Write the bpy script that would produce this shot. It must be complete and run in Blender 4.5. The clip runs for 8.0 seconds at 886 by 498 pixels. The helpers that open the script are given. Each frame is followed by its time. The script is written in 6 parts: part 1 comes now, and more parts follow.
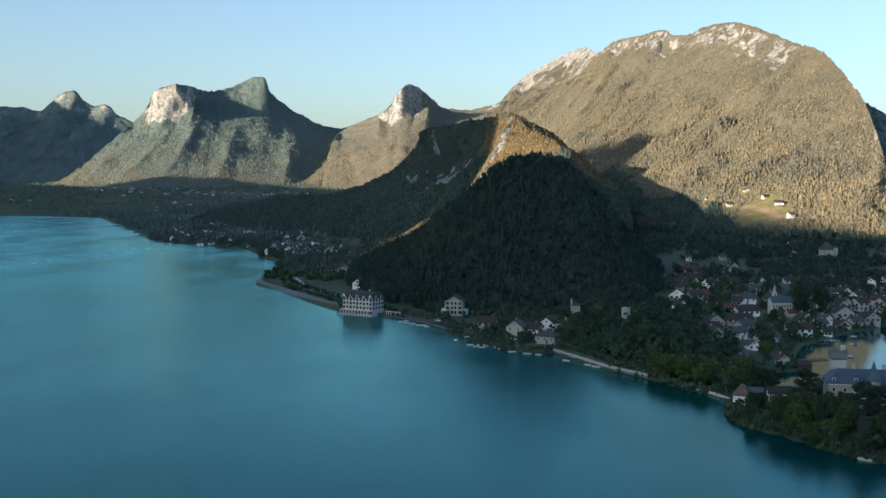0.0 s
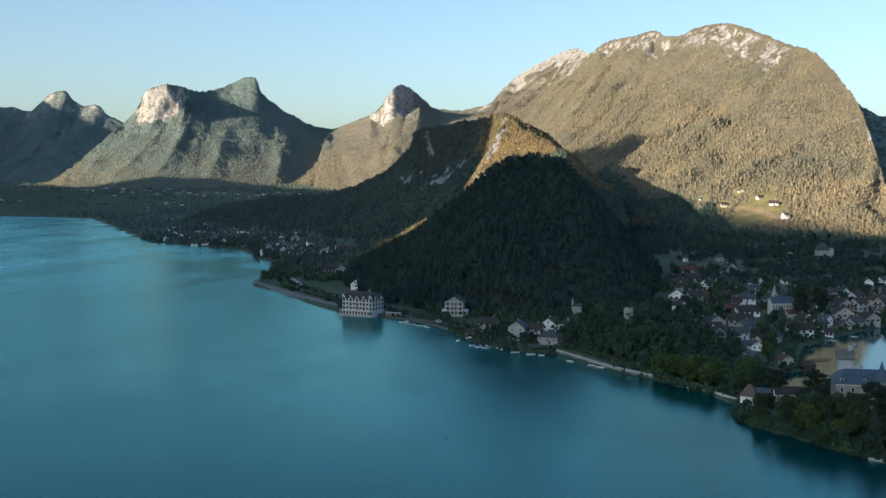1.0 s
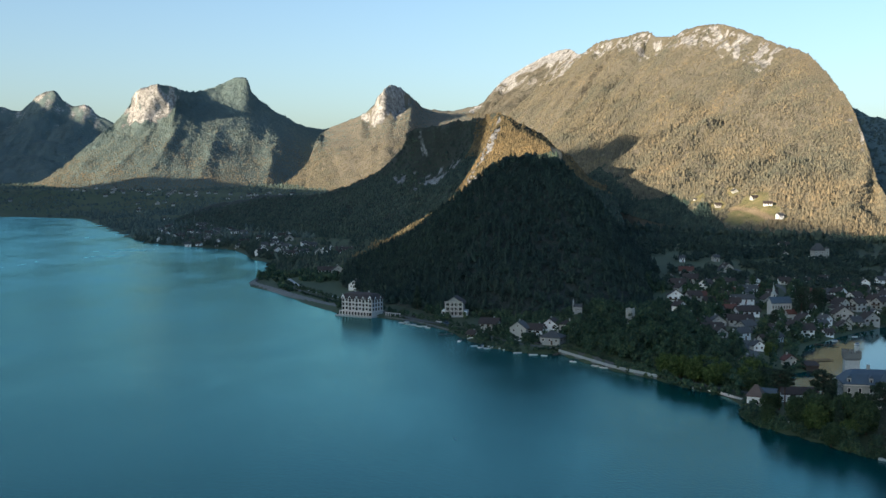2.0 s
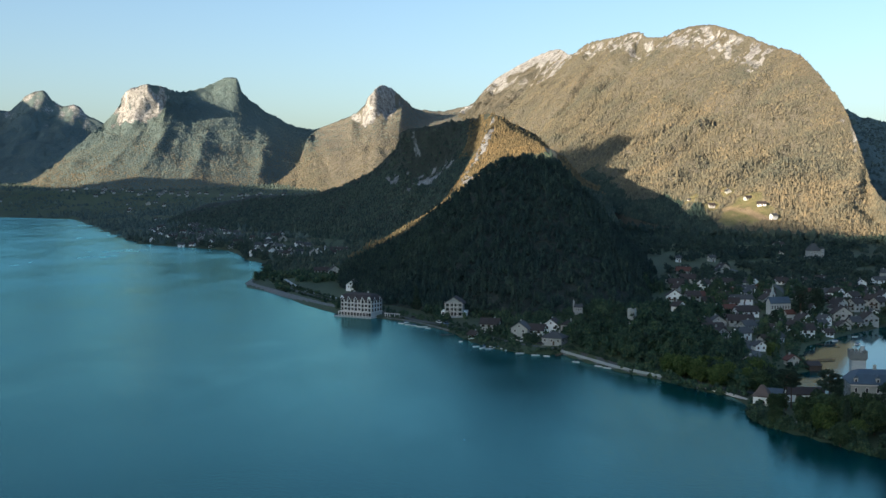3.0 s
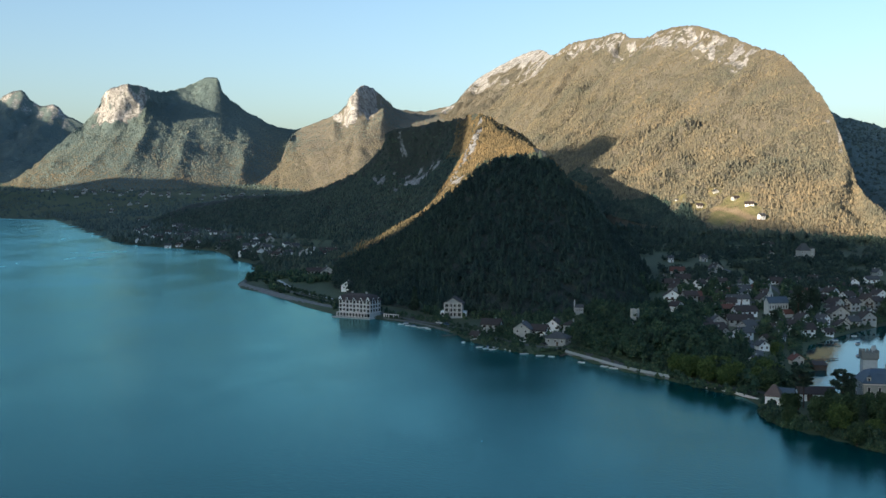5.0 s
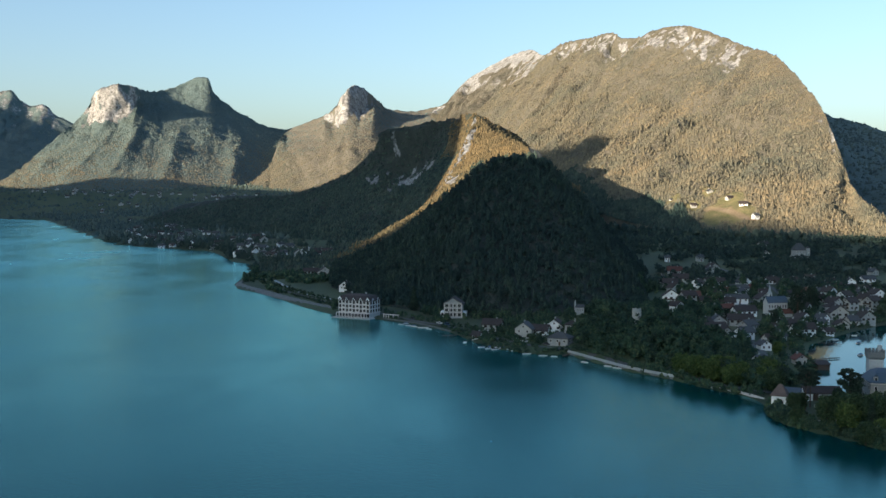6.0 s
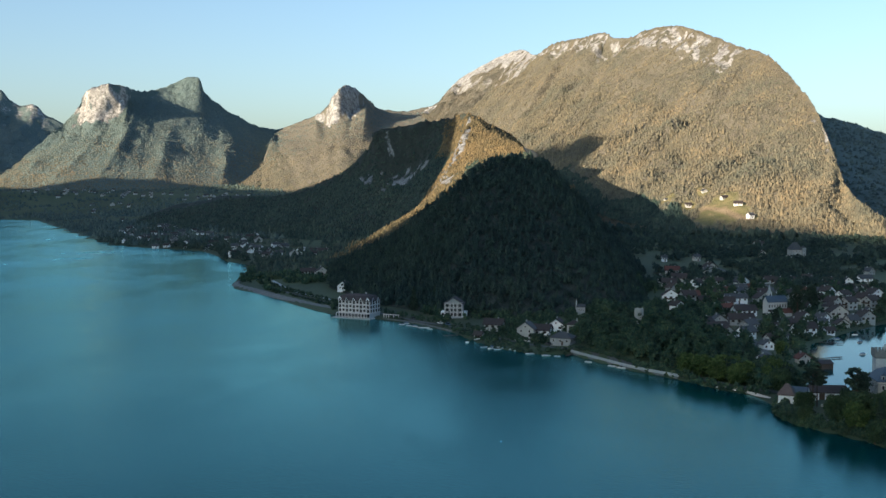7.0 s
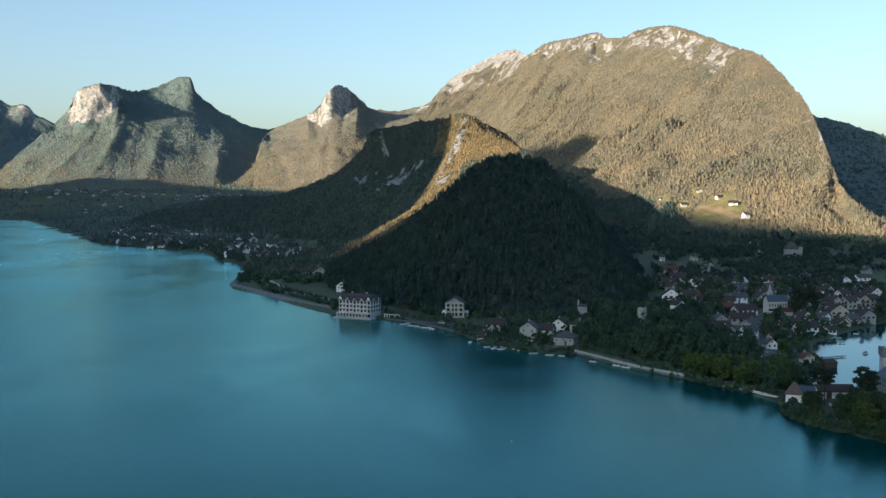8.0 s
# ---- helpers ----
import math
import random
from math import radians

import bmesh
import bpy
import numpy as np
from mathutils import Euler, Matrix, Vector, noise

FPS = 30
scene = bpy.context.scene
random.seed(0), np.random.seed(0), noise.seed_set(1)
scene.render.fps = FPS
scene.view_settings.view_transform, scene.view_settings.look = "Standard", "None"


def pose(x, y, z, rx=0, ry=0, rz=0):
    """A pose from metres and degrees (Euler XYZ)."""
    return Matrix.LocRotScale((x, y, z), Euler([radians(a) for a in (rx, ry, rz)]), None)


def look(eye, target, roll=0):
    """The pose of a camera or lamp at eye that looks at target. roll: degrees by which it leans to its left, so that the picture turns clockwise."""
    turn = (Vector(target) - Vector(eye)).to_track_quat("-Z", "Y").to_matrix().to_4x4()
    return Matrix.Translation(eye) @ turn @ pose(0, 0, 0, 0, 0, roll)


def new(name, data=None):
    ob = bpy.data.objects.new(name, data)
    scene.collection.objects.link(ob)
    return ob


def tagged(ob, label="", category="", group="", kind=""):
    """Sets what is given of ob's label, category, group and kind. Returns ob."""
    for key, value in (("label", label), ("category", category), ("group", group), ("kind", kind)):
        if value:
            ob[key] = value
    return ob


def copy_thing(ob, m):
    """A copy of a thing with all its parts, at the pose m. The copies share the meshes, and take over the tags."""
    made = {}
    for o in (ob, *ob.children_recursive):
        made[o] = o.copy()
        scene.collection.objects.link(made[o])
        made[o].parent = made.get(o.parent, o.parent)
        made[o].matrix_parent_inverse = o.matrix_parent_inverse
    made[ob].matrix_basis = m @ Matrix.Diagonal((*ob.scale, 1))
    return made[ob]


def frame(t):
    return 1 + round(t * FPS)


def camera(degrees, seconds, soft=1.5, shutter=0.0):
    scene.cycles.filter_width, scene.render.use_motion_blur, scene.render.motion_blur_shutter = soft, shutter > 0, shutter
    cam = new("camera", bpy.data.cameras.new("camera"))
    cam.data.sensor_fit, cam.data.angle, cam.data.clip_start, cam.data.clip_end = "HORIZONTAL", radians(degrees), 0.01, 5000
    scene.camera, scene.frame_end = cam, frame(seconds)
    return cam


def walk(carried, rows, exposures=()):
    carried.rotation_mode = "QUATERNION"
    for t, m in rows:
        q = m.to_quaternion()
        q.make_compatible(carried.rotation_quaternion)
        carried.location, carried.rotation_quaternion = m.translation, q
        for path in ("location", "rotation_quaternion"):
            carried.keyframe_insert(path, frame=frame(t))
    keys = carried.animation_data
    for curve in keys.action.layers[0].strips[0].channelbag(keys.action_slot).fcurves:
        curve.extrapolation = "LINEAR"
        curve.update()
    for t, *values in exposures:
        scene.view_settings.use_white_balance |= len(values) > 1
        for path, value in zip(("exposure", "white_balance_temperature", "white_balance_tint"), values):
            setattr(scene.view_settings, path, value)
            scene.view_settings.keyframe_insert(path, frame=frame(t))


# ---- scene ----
# ---------------------------------------------------------------- camera and its flight
cam = camera(44.02, 8.0)
PATH = [
    (0.00, pose(0.00, 0.00, 82.30, 86.590, 0, 0.000) @ pose(0, 0, 0, 0, 0, 0.037)),
    (0.50, pose(-3.20, 0.47, 82.28, 86.605, 0, -0.263) @ pose(0, 0, 0, 0, 0, 0.050)),
    (1.00, pose(-6.38, 0.91, 82.26, 86.619, 0, -0.532) @ pose(0, 0, 0, 0, 0, 0.061)),
    (1.50, pose(-9.55, 1.35, 82.26, 86.630, 0, -0.806) @ pose(0, 0, 0, 0, 0, 0.068)),
    (2.25, pose(-14.27, 1.97, 82.27, 86.644, 0, -1.222) @ pose(0, 0, 0, 0, 0, 0.074)),
    (3.00, pose(-18.95, 2.59, 82.29, 86.655, 0, -1.643) @ pose(0, 0, 0, 0, 0, 0.074)),
    (3.50, pose(-22.07, 3.01, 82.31, 86.660, 0, -1.925) @ pose(0, 0, 0, 0, 0, 0.070)),
    (4.00, pose(-25.17, 3.43, 82.33, 86.664, 0, -2.206) @ pose(0, 0, 0, 0, 0, 0.064)),
    (4.50, pose(-28.27, 3.85, 82.35, 86.666, 0, -2.486) @ pose(0, 0, 0, 0, 0, 0.056)),
    (5.25, pose(-32.91, 4.52, 82.36, 86.668, 0, -2.900) @ pose(0, 0, 0, 0, 0, 0.041)),
    (6.00, pose(-37.56, 5.23, 82.36, 86.667, 0, -3.306) @ pose(0, 0, 0, 0, 0, 0.020)),
    (6.50, pose(-40.66, 5.74, 82.34, 86.665, 0, -3.571) @ pose(0, 0, 0, 0, 0, 0.004)),
    (7.00, pose(-43.76, 6.27, 82.31, 86.662, 0, -3.828) @ pose(0, 0, 0, 0, 0, -0.013)),
    (7.50, pose(-46.87, 6.84, 82.26, 86.659, 0, -4.079) @ pose(0, 0, 0, 0, 0, -0.032)),
    (8.00, pose(-49.99, 7.44, 82.20, 86.654, 0, -4.321) @ pose(0, 0, 0, 0, 0, -0.052)),
]
walk(cam, PATH, [(0.0, 1.34, 5960, 5.5), (8.0, 1.34, 5960, 5.5)])

# ---------------------------------------------------------------- sky and sun
TO_SUN = Vector((-1.0, -0.85, 0.33)).normalized()
world = bpy.data.worlds.new("sky")
scene.world = world
world.use_nodes = True
wn = world.node_tree
sky = wn.nodes.new("ShaderNodeTexSky")
sky.sky_type = "NISHITA"
sky.sun_disc = False
sky.sun_elevation = math.asin(TO_SUN.z)
sky.sun_rotation = math.atan2(TO_SUN.x, TO_SUN.y)
sky.altitude, sky.air_density, sky.dust_density, sky.ozone_density = 450, 0.92, 2.8, 1.35
background = next(n for n in wn.nodes if n.bl_idname == "ShaderNodeBackground")
background.inputs["Strength"].default_value = 0.088
wn.links.new(sky.outputs[0], background.inputs["Color"])

sun_data = bpy.data.lights.new("sun", "SUN")
sun_data.energy, sun_data.angle, sun_data.color = 5.3, radians(0.5), (1.0, 0.69, 0.46)
sun = new("sun", sun_data)
sun.matrix_world = look((0, 0, 3000), Vector((0, 0, 3000)) - TO_SUN)


# ---------------------------------------------------------------- materials
def mat(name, rough=0.8, metal=0.0):
    m = bpy.data.materials.new(name)
    m.use_nodes = True
    b = next(n for n in m.node_tree.nodes if n.bl_idname == "ShaderNodeBsdfPrincipled")
    b.inputs["Roughness"].default_value, b.inputs["Metallic"].default_value = rough, metal
    return m, m.node_tree, b


def node(nt, kind, **values):
    n = nt.nodes.new(kind)
    for key, value in values.items():
        if key in n.inputs:
            n.inputs[key].default_value = value
    return n


def noise_of(nt, scale, detail=4.0, rough=0.6, where="Object"):
    """A noise over the object's own metres."""
    co = nt.nodes.new("ShaderNodeTexCoord")
    n = node(nt, "ShaderNodeTexNoise", Scale=scale, Detail=detail, Roughness=rough)
    nt.links.new(co.outputs[where], n.inputs["Vector"])
    return n.outputs["Fac"]


def ramp(nt, fac, stops):
    r = nt.nodes.new("ShaderNodeValToRGB")
    e = r.color_ramp.elements
    while len(e) < len(stops):
        e.new(0.5)
    for el, (p, c) in zip(e, stops):
        el.position, el.color = p, (*c, 1)
    nt.links.new(fac, r.inputs["Fac"])
    return r.outputs["Color"]


def mix(nt, fac, a, b):
    m = nt.nodes.new("ShaderNodeMix")
    m.data_type = "RGBA"
    for value, slot in ((fac, m.inputs[0]), (a, m.inputs[6]), (b, m.inputs[7])):
        if hasattr(value, "links"):
            nt.links.new(value, slot)
        else:
            slot.default_value = value if isinstance(value, float) else (*value, 1)
    return m.outputs[2]


def bump(nt, b, height, strength, distance):
    n = node(nt, "ShaderNodeBump", Strength=strength, Distance=distance)
    nt.links.new(height, n.inputs["Height"])
    nt.links.new(n.outputs["Normal"], b.inputs["Normal"])


def painted(name, colour, rough=0.8, spread=0.25, scale=0.6, grain=6.0, metal=0.0, relief=0.02):
    """A weathered paint, plaster, stone or roof: one colour that varies at two scales."""
    m, nt, b = mat(name, rough, metal)
    dark, pale = [tuple(c * k for c in colour) for k in (1 - spread, 1 + spread)]
    big = ramp(nt, noise_of(nt, scale), [(0.3, dark), (0.7, pale)])
    fine = noise_of(nt, grain, 3.0)
    tint = ramp(nt, fine, [(0.25, tuple(c * 0.8 for c in colour)), (0.75, tuple(min(1, c * 1.15) for c in colour))])
    nt.links.new(mix(nt, 0.45, big, tint), b.inputs["Base Color"])
    bump(nt, b, fine, 0.4, relief)
    return m


def foliage(name, stops, rough=0.75, single_tree=0.35):
    """Leaves: each clump has its own tone."""
    m, nt, b = mat(name, rough)
    g = nt.nodes.new("ShaderNodeNewGeometry")
    tone = ramp(nt, g.outputs["Random Per Island"], stops)
    blot = ramp(nt, noise_of(nt, 0.012, 3.0), [(0.3, (0.72, 0.80, 0.84)), (0.7, (1.22, 1.10, 0.98))])
    mul = nt.nodes.new("ShaderNodeMix")
    mul.data_type, mul.blend_type = "RGBA", "MULTIPLY"
    mul.inputs[0].default_value = 1.0
    nt.links.new(tone, mul.inputs[6])
    nt.links.new(blot, mul.inputs[7])
    single = nt.nodes.new("ShaderNodeMix")
    single.data_type, single.blend_type = "RGBA", "MULTIPLY"
    single.inputs[0].default_value = 1.0
    nt.links.new(mul.outputs[2], single.inputs[6])
    nt.links.new(ramp(nt, noise_of(nt, 0.11, 2.0), [(0.32, (1 - single_tree,) * 3), (0.5, (1.0, 1.0, 1.0)), (0.68, (1 + single_tree, 1 + 0.8 * single_tree, 1 + 0.4 * single_tree))]), single.inputs[7])
    nt.links.new(single.outputs[2], b.inputs["Base Color"])
    b.inputs["Specular IOR Level"].default_value = 0.18
    return m


def slope_material(name, wood, rock, grass):
    """A mountainside: undergrowth under the trees, rock where the slope is bare."""
    m, nt, b = mat(name, 0.9)
    a = nt.nodes.new("ShaderNodeAttribute")
    a.attribute_name = "rock"
    low = noise_of(nt, 0.006, 5.0)
    fine = noise_of(nt, 0.075, 6.0, 0.7)
    mead = nt.nodes.new("ShaderNodeAttribute")
    mead.attribute_name = "meadow"
    ground = mix(nt, mead.outputs["Fac"], mix(nt, low, wood, grass), ramp(nt, fine, [(0.35, (0.10, 0.11, 0.045)), (0.55, (0.15, 0.15, 0.068)), (0.68, (0.25, 0.20, 0.12))]))
    mown = nt.nodes.new("ShaderNodeAttribute")
    mown.attribute_name = "stubble"
    ground = mix(nt, mown.outputs["Fac"], ground, ramp(nt, fine, [(0.35, (0.20, 0.165, 0.10)), (0.65, (0.28, 0.235, 0.15))]))
    streak = nt.nodes.new("ShaderNodeTexCoord")
    stretch = node(nt, "ShaderNodeMapping", Scale=(0.05, 0.05, 0.020))
    nt.links.new(streak.outputs["Object"], stretch.inputs["Vector"])
    grainy = node(nt, "ShaderNodeTexNoise", Scale=1.0, Detail=6.0, Roughness=0.7)
    nt.links.new(stretch.outputs["Vector"], grainy.inputs["Vector"])
    stone = ramp(nt, grainy.outputs["Fac"], [(0.36, tuple(c * 0.35 for c in rock)), (0.5, tuple(c * 0.85 for c in rock)), (0.68, tuple(min(1, c * 1.3) for c in rock))])
    cracks = nt.nodes.new("ShaderNodeMix")
    cracks.data_type, cracks.blend_type = "RGBA", "MULTIPLY"
    cracks.inputs[0].default_value = 1.0
    nt.links.new(stone, cracks.inputs[6])
    nt.links.new(ramp(nt, noise_of(nt, 0.11, 5.0, 0.75), [(0.40, (0.35, 0.38, 0.36)), (0.50, (0.95, 0.95, 0.95)), (0.65, (1.15, 1.15, 1.15))]), cracks.inputs[7])
    stone = cracks.outputs[2]
    add = nt.nodes.new("ShaderNodeMath")
    add.operation = "ADD"
    nt.links.new(a.outputs["Fac"], add.inputs[0])
    nt.links.new(fine, add.inputs[1])
    sharp = nt.nodes.new("ShaderNodeMapRange")
    sharp.inputs["From Min"].default_value, sharp.inputs["From Max"].default_value = 0.92, 1.08
    nt.links.new(add.outputs[0], sharp.inputs["Value"])
    nt.links.new(mix(nt, sharp.outputs["Result"], ground, stone), b.inputs["Base Color"])
    bump(nt, b, fine, 0.8, 6.0)
    return m


M_SLOPE = slope_material("wooded_slope", (0.098, 0.104, 0.082), (0.30, 0.325, 0.325), (0.13, 0.127, 0.098))
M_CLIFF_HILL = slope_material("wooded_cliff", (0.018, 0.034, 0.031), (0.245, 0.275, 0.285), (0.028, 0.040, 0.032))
M_WOOD = foliage("autumn_forest", [(0.0, (0.092, 0.102, 0.083)), (0.5, (0.120, 0.125, 0.097)), (1.0, (0.150, 0.148, 0.108))], single_tree=0.22)
# far slopes and woods: green base tinted bluer and paler to paint in haze
M_HAZEWOOD = foliage("haze_green_forest", [(0.0, (0.080, 0.130, 0.135)), (0.5, (0.100, 0.150, 0.150)), (1.0, (0.126, 0.166, 0.156))], single_tree=0.15)
M_HAZEVALLEY = foliage("haze_valley_woods", [(0.0, (0.046, 0.0798, 0.0829)), (0.5, (0.06, 0.0987, 0.0986)), (1.0, (0.08, 0.1176, 0.1075))])
M_HAZESLOPE = slope_material("haze_green_slope", (0.070, 0.118, 0.122), (0.30, 0.325, 0.325), (0.090, 0.138, 0.134))
# sunlight and shade put into colour: dark foliage for shaded flanks, gold for lit
M_SHADEWOOD = foliage("shade_forest", [(0.0, (0.0248, 0.0506, 0.0478)), (0.5, (0.0368, 0.0662, 0.0598)), (1.0, (0.0589, 0.0846, 0.0690))])
M_SUNWOOD = foliage("sunlit_forest", [(0.0, (0.074, 0.070, 0.042)), (0.5, (0.108, 0.098, 0.057)), (1.0, (0.156, 0.134, 0.076))], single_tree=0.22)
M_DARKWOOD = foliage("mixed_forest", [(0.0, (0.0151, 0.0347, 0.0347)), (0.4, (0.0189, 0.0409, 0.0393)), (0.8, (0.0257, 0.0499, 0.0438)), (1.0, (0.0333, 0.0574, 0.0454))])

m, nt, b = mat("lake_water")
M_WATER = m
nt.nodes.remove(b)
co = nt.nodes.new("ShaderNodeTexCoord")
st = node(nt, "ShaderNodeMapping", Scale=(1.0, 0.6, 1.0), Rotation=(0, 0, 0.5))
nt.links.new(co.outputs["Object"], st.inputs["Vector"])
w1 = node(nt, "ShaderNodeTexNoise", Scale=1.0, Detail=3.0, Roughness=0.6)
w2 = node(nt, "ShaderNodeTexNoise", Scale=0.012, Detail=4.0, Roughness=0.55)
nt.links.new(st.outputs["Vector"], w1.inputs["Vector"])
nt.links.new(st.outputs["Vector"], w2.inputs["Vector"])
ripple = node(nt, "ShaderNodeBump", Strength=0.20, Distance=0.5)
nt.links.new(w1.outputs["Fac"], ripple.inputs["Height"])
depth = node(nt, "ShaderNodeBsdfDiffuse")
nt.links.new(ramp(nt, w2.outputs["Fac"], [(0.35, (0.001, 0.036, 0.041)), (0.65, (0.001, 0.044, 0.049))]), depth.inputs["Color"])
gloss = nt.nodes.new("ShaderNodeBsdfGlossy")
xyz = nt.nodes.new("ShaderNodeSeparateXYZ")
nt.links.new(co.outputs["Object"], xyz.inputs["Vector"])
calm_a = nt.nodes.new("ShaderNodeMath")
calm_a.operation = "MULTIPLY_ADD"
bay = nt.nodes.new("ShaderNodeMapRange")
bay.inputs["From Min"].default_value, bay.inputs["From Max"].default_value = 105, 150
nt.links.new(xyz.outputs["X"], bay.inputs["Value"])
# reflection colour painted by place: teal tint over the lake, paler in the bay
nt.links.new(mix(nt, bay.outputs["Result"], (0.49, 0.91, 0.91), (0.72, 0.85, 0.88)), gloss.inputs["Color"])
nt.links.new(ramp(nt, w2.outputs["Fac"], [(0.38, (0.07, 0.07, 0.07)), (0.62, (0.15, 0.15, 0.15))]), calm_a.inputs[0])
calm_a.inputs[1].default_value = 1.0
breeze = node(nt, "ShaderNodeMapRange")
for slot, value in (("From Min", -40), ("From Max", -330), ("To Min", 0.0), ("To Max", 0.10)):
    breeze.inputs[slot].default_value = value
nt.links.new(xyz.outputs["X"], breeze.inputs["Value"])
nt.links.new(breeze.outputs["Result"], calm_a.inputs[2])
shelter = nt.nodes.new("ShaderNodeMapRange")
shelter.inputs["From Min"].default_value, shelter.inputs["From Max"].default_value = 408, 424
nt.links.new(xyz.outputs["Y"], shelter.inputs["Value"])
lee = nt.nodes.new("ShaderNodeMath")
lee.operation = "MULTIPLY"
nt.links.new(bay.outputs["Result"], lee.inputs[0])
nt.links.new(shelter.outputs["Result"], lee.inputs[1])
# patches where light gusts roughen the surface
w3 = node(nt, "ShaderNodeTexNoise", Scale=0.028, Detail=5.0, Roughness=0.62, Distortion=0.6)
nt.links.new(st.outputs["Vector"], w3.inputs["Vector"])
gusts = node(nt, "ShaderNodeMapRange")
for slot, value in (("From Min", 0.36), ("From Max", 0.64), ("To Min", 0.78), ("To Max", 1.22)):
    gusts.inputs[slot].default_value = value
nt.links.new(w3.outputs["Fac"], gusts.inputs["Value"])
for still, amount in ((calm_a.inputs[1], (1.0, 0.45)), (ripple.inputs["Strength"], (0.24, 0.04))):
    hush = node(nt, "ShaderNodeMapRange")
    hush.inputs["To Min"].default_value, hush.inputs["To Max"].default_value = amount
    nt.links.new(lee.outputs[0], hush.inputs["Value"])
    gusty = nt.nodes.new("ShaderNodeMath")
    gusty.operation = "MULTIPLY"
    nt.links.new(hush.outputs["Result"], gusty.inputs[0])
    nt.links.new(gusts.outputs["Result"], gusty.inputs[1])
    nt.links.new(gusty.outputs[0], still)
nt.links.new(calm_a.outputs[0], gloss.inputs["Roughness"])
fresnel = node(nt, "ShaderNodeFresnel", IOR=1.33)
for n in (depth, gloss, fresnel):
    nt.links.new(ripple.outputs["Normal"], n.inputs["Normal"])
both = nt.nodes.new("ShaderNodeMixShader")
nt.links.new(fresnel.outputs["Fac"], both.inputs[0])
nt.links.new(depth.outputs[0], both.inputs[1])
nt.links.new(gloss.outputs[0], both.inputs[2])
nt.links.new(both.outputs[0], next(n for n in nt.nodes if n.bl_idname == "ShaderNodeOutputMaterial").inputs["Surface"])

m, nt, b = mat("meadow_ground", 0.9)
M_GROUND = m
field = nt.nodes.new("ShaderNodeTexVoronoi")
field.inputs["Scale"].default_value = 0.012
co = nt.nodes.new("ShaderNodeTexCoord")
nt.links.new(co.outputs["Object"], field.inputs["Vector"])
sep = nt.nodes.new("ShaderNodeSeparateColor")
nt.links.new(field.outputs["Color"], sep.inputs["Color"])
plots = ramp(nt, sep.outputs["Red"], [(0.0, (0.022, 0.046, 0.024)), (0.4, (0.031, 0.066, 0.030)), (0.75, (0.042, 0.080, 0.035)), (1.0, (0.060, 0.078, 0.040))])
fine = noise_of(nt, 0.25, 6.0, 0.7)
nt.links.new(mix(nt, 0.35, plots, ramp(nt, fine, [(0.3, (0.022, 0.035, 0.015)), (0.7, (0.075, 0.09, 0.04))])), b.inputs["Base Color"])
bump(nt, b, fine, 0.5, 0.4)


# ---------------------------------------------------------------- shapes
def part(name, bm, material, parent=None, label=""):
    """Links a bmesh as one mesh object, under a thing or a part."""
    me = bpy.data.meshes.new(name)
    bm.to_mesh(me)
    bm.free()
    me.materials.append(material)
    ob = new(name, me)
    if parent:
        ob.parent = parent
    return tagged(ob, label)


def mesh_of(name, verts, faces, material, smooth=False):
    """A mesh object from arrays of corners and of triangles or quads."""
    me = bpy.data.meshes.new(name)
    n, k = faces.shape
    me.vertices.add(len(verts))
    me.vertices.foreach_set("co", np.ascontiguousarray(verts, dtype=np.float32).ravel())
    me.loops.add(n * k)
    me.loops.foreach_set("vertex_index", np.ascontiguousarray(faces, dtype=np.int32).ravel())
    me.polygons.add(n)
    me.polygons.foreach_set("loop_start", np.arange(0, n * k, k, dtype=np.int32))
    me.polygons.foreach_set("loop_total", np.full(n, k, dtype=np.int32))
    me.polygons.foreach_set("use_smooth", np.full(n, smooth))
    me.update(calc_edges=True)
    me.materials.append(material)
    return new(name, me)


rng = np.random.default_rng(7)
LATTICE = rng.random((64, 64, 64))


def value_noise(p):
    """Smooth noise, 0 to 1, at rows of three coordinates."""
    i = np.floor(p).astype(int)
    f = p - i
    f = f * f * (3 - 2 * f)
    out = 0
    for a in (0, 1):
        for b_ in (0, 1):
            for c in (0, 1):
                w = (f[..., 0] if a else 1 - f[..., 0]) * (f[..., 1] if b_ else 1 - f[..., 1]) * (f[..., 2] if c else 1 - f[..., 2])
                out = out + w * LATTICE[(i[..., 0] + a) % 64, (i[..., 1] + b_) % 64, (i[..., 2] + c) % 64]
    return out


def fbm(p, octaves=5, gain=0.5):
    """Layered noise about zero."""
    total, amp = 0, 1.0
    for k in range(octaves):
        total = total + amp * (value_noise(p * 2.03**k + 17.3 * k) - 0.5)
        amp *= gain
    return total


def spline(points, n):
    """n points evenly along a smooth line through the given ones."""
    p = np.array(points, float)
    d = np.concatenate([[0], np.cumsum(np.linalg.norm(np.diff(p, axis=0), axis=1))])
    t = np.linspace(0, d[-1], n)
    k = np.clip(np.searchsorted(d, t, side="right") - 1, 0, len(p) - 2)
    m = np.gradient(p, d, axis=0)
    h = (d[k + 1] - d[k])[:, None]
    s = ((t - d[k]) / (d[k + 1] - d[k]))[:, None]
    return (2 * s**3 - 3 * s**2 + 1) * p[k] + (s**3 - 2 * s**2 + s) * h * m[k] + (3 * s**2 - 2 * s**3) * p[k + 1] + (s**3 - s**2) * h * m[k + 1]


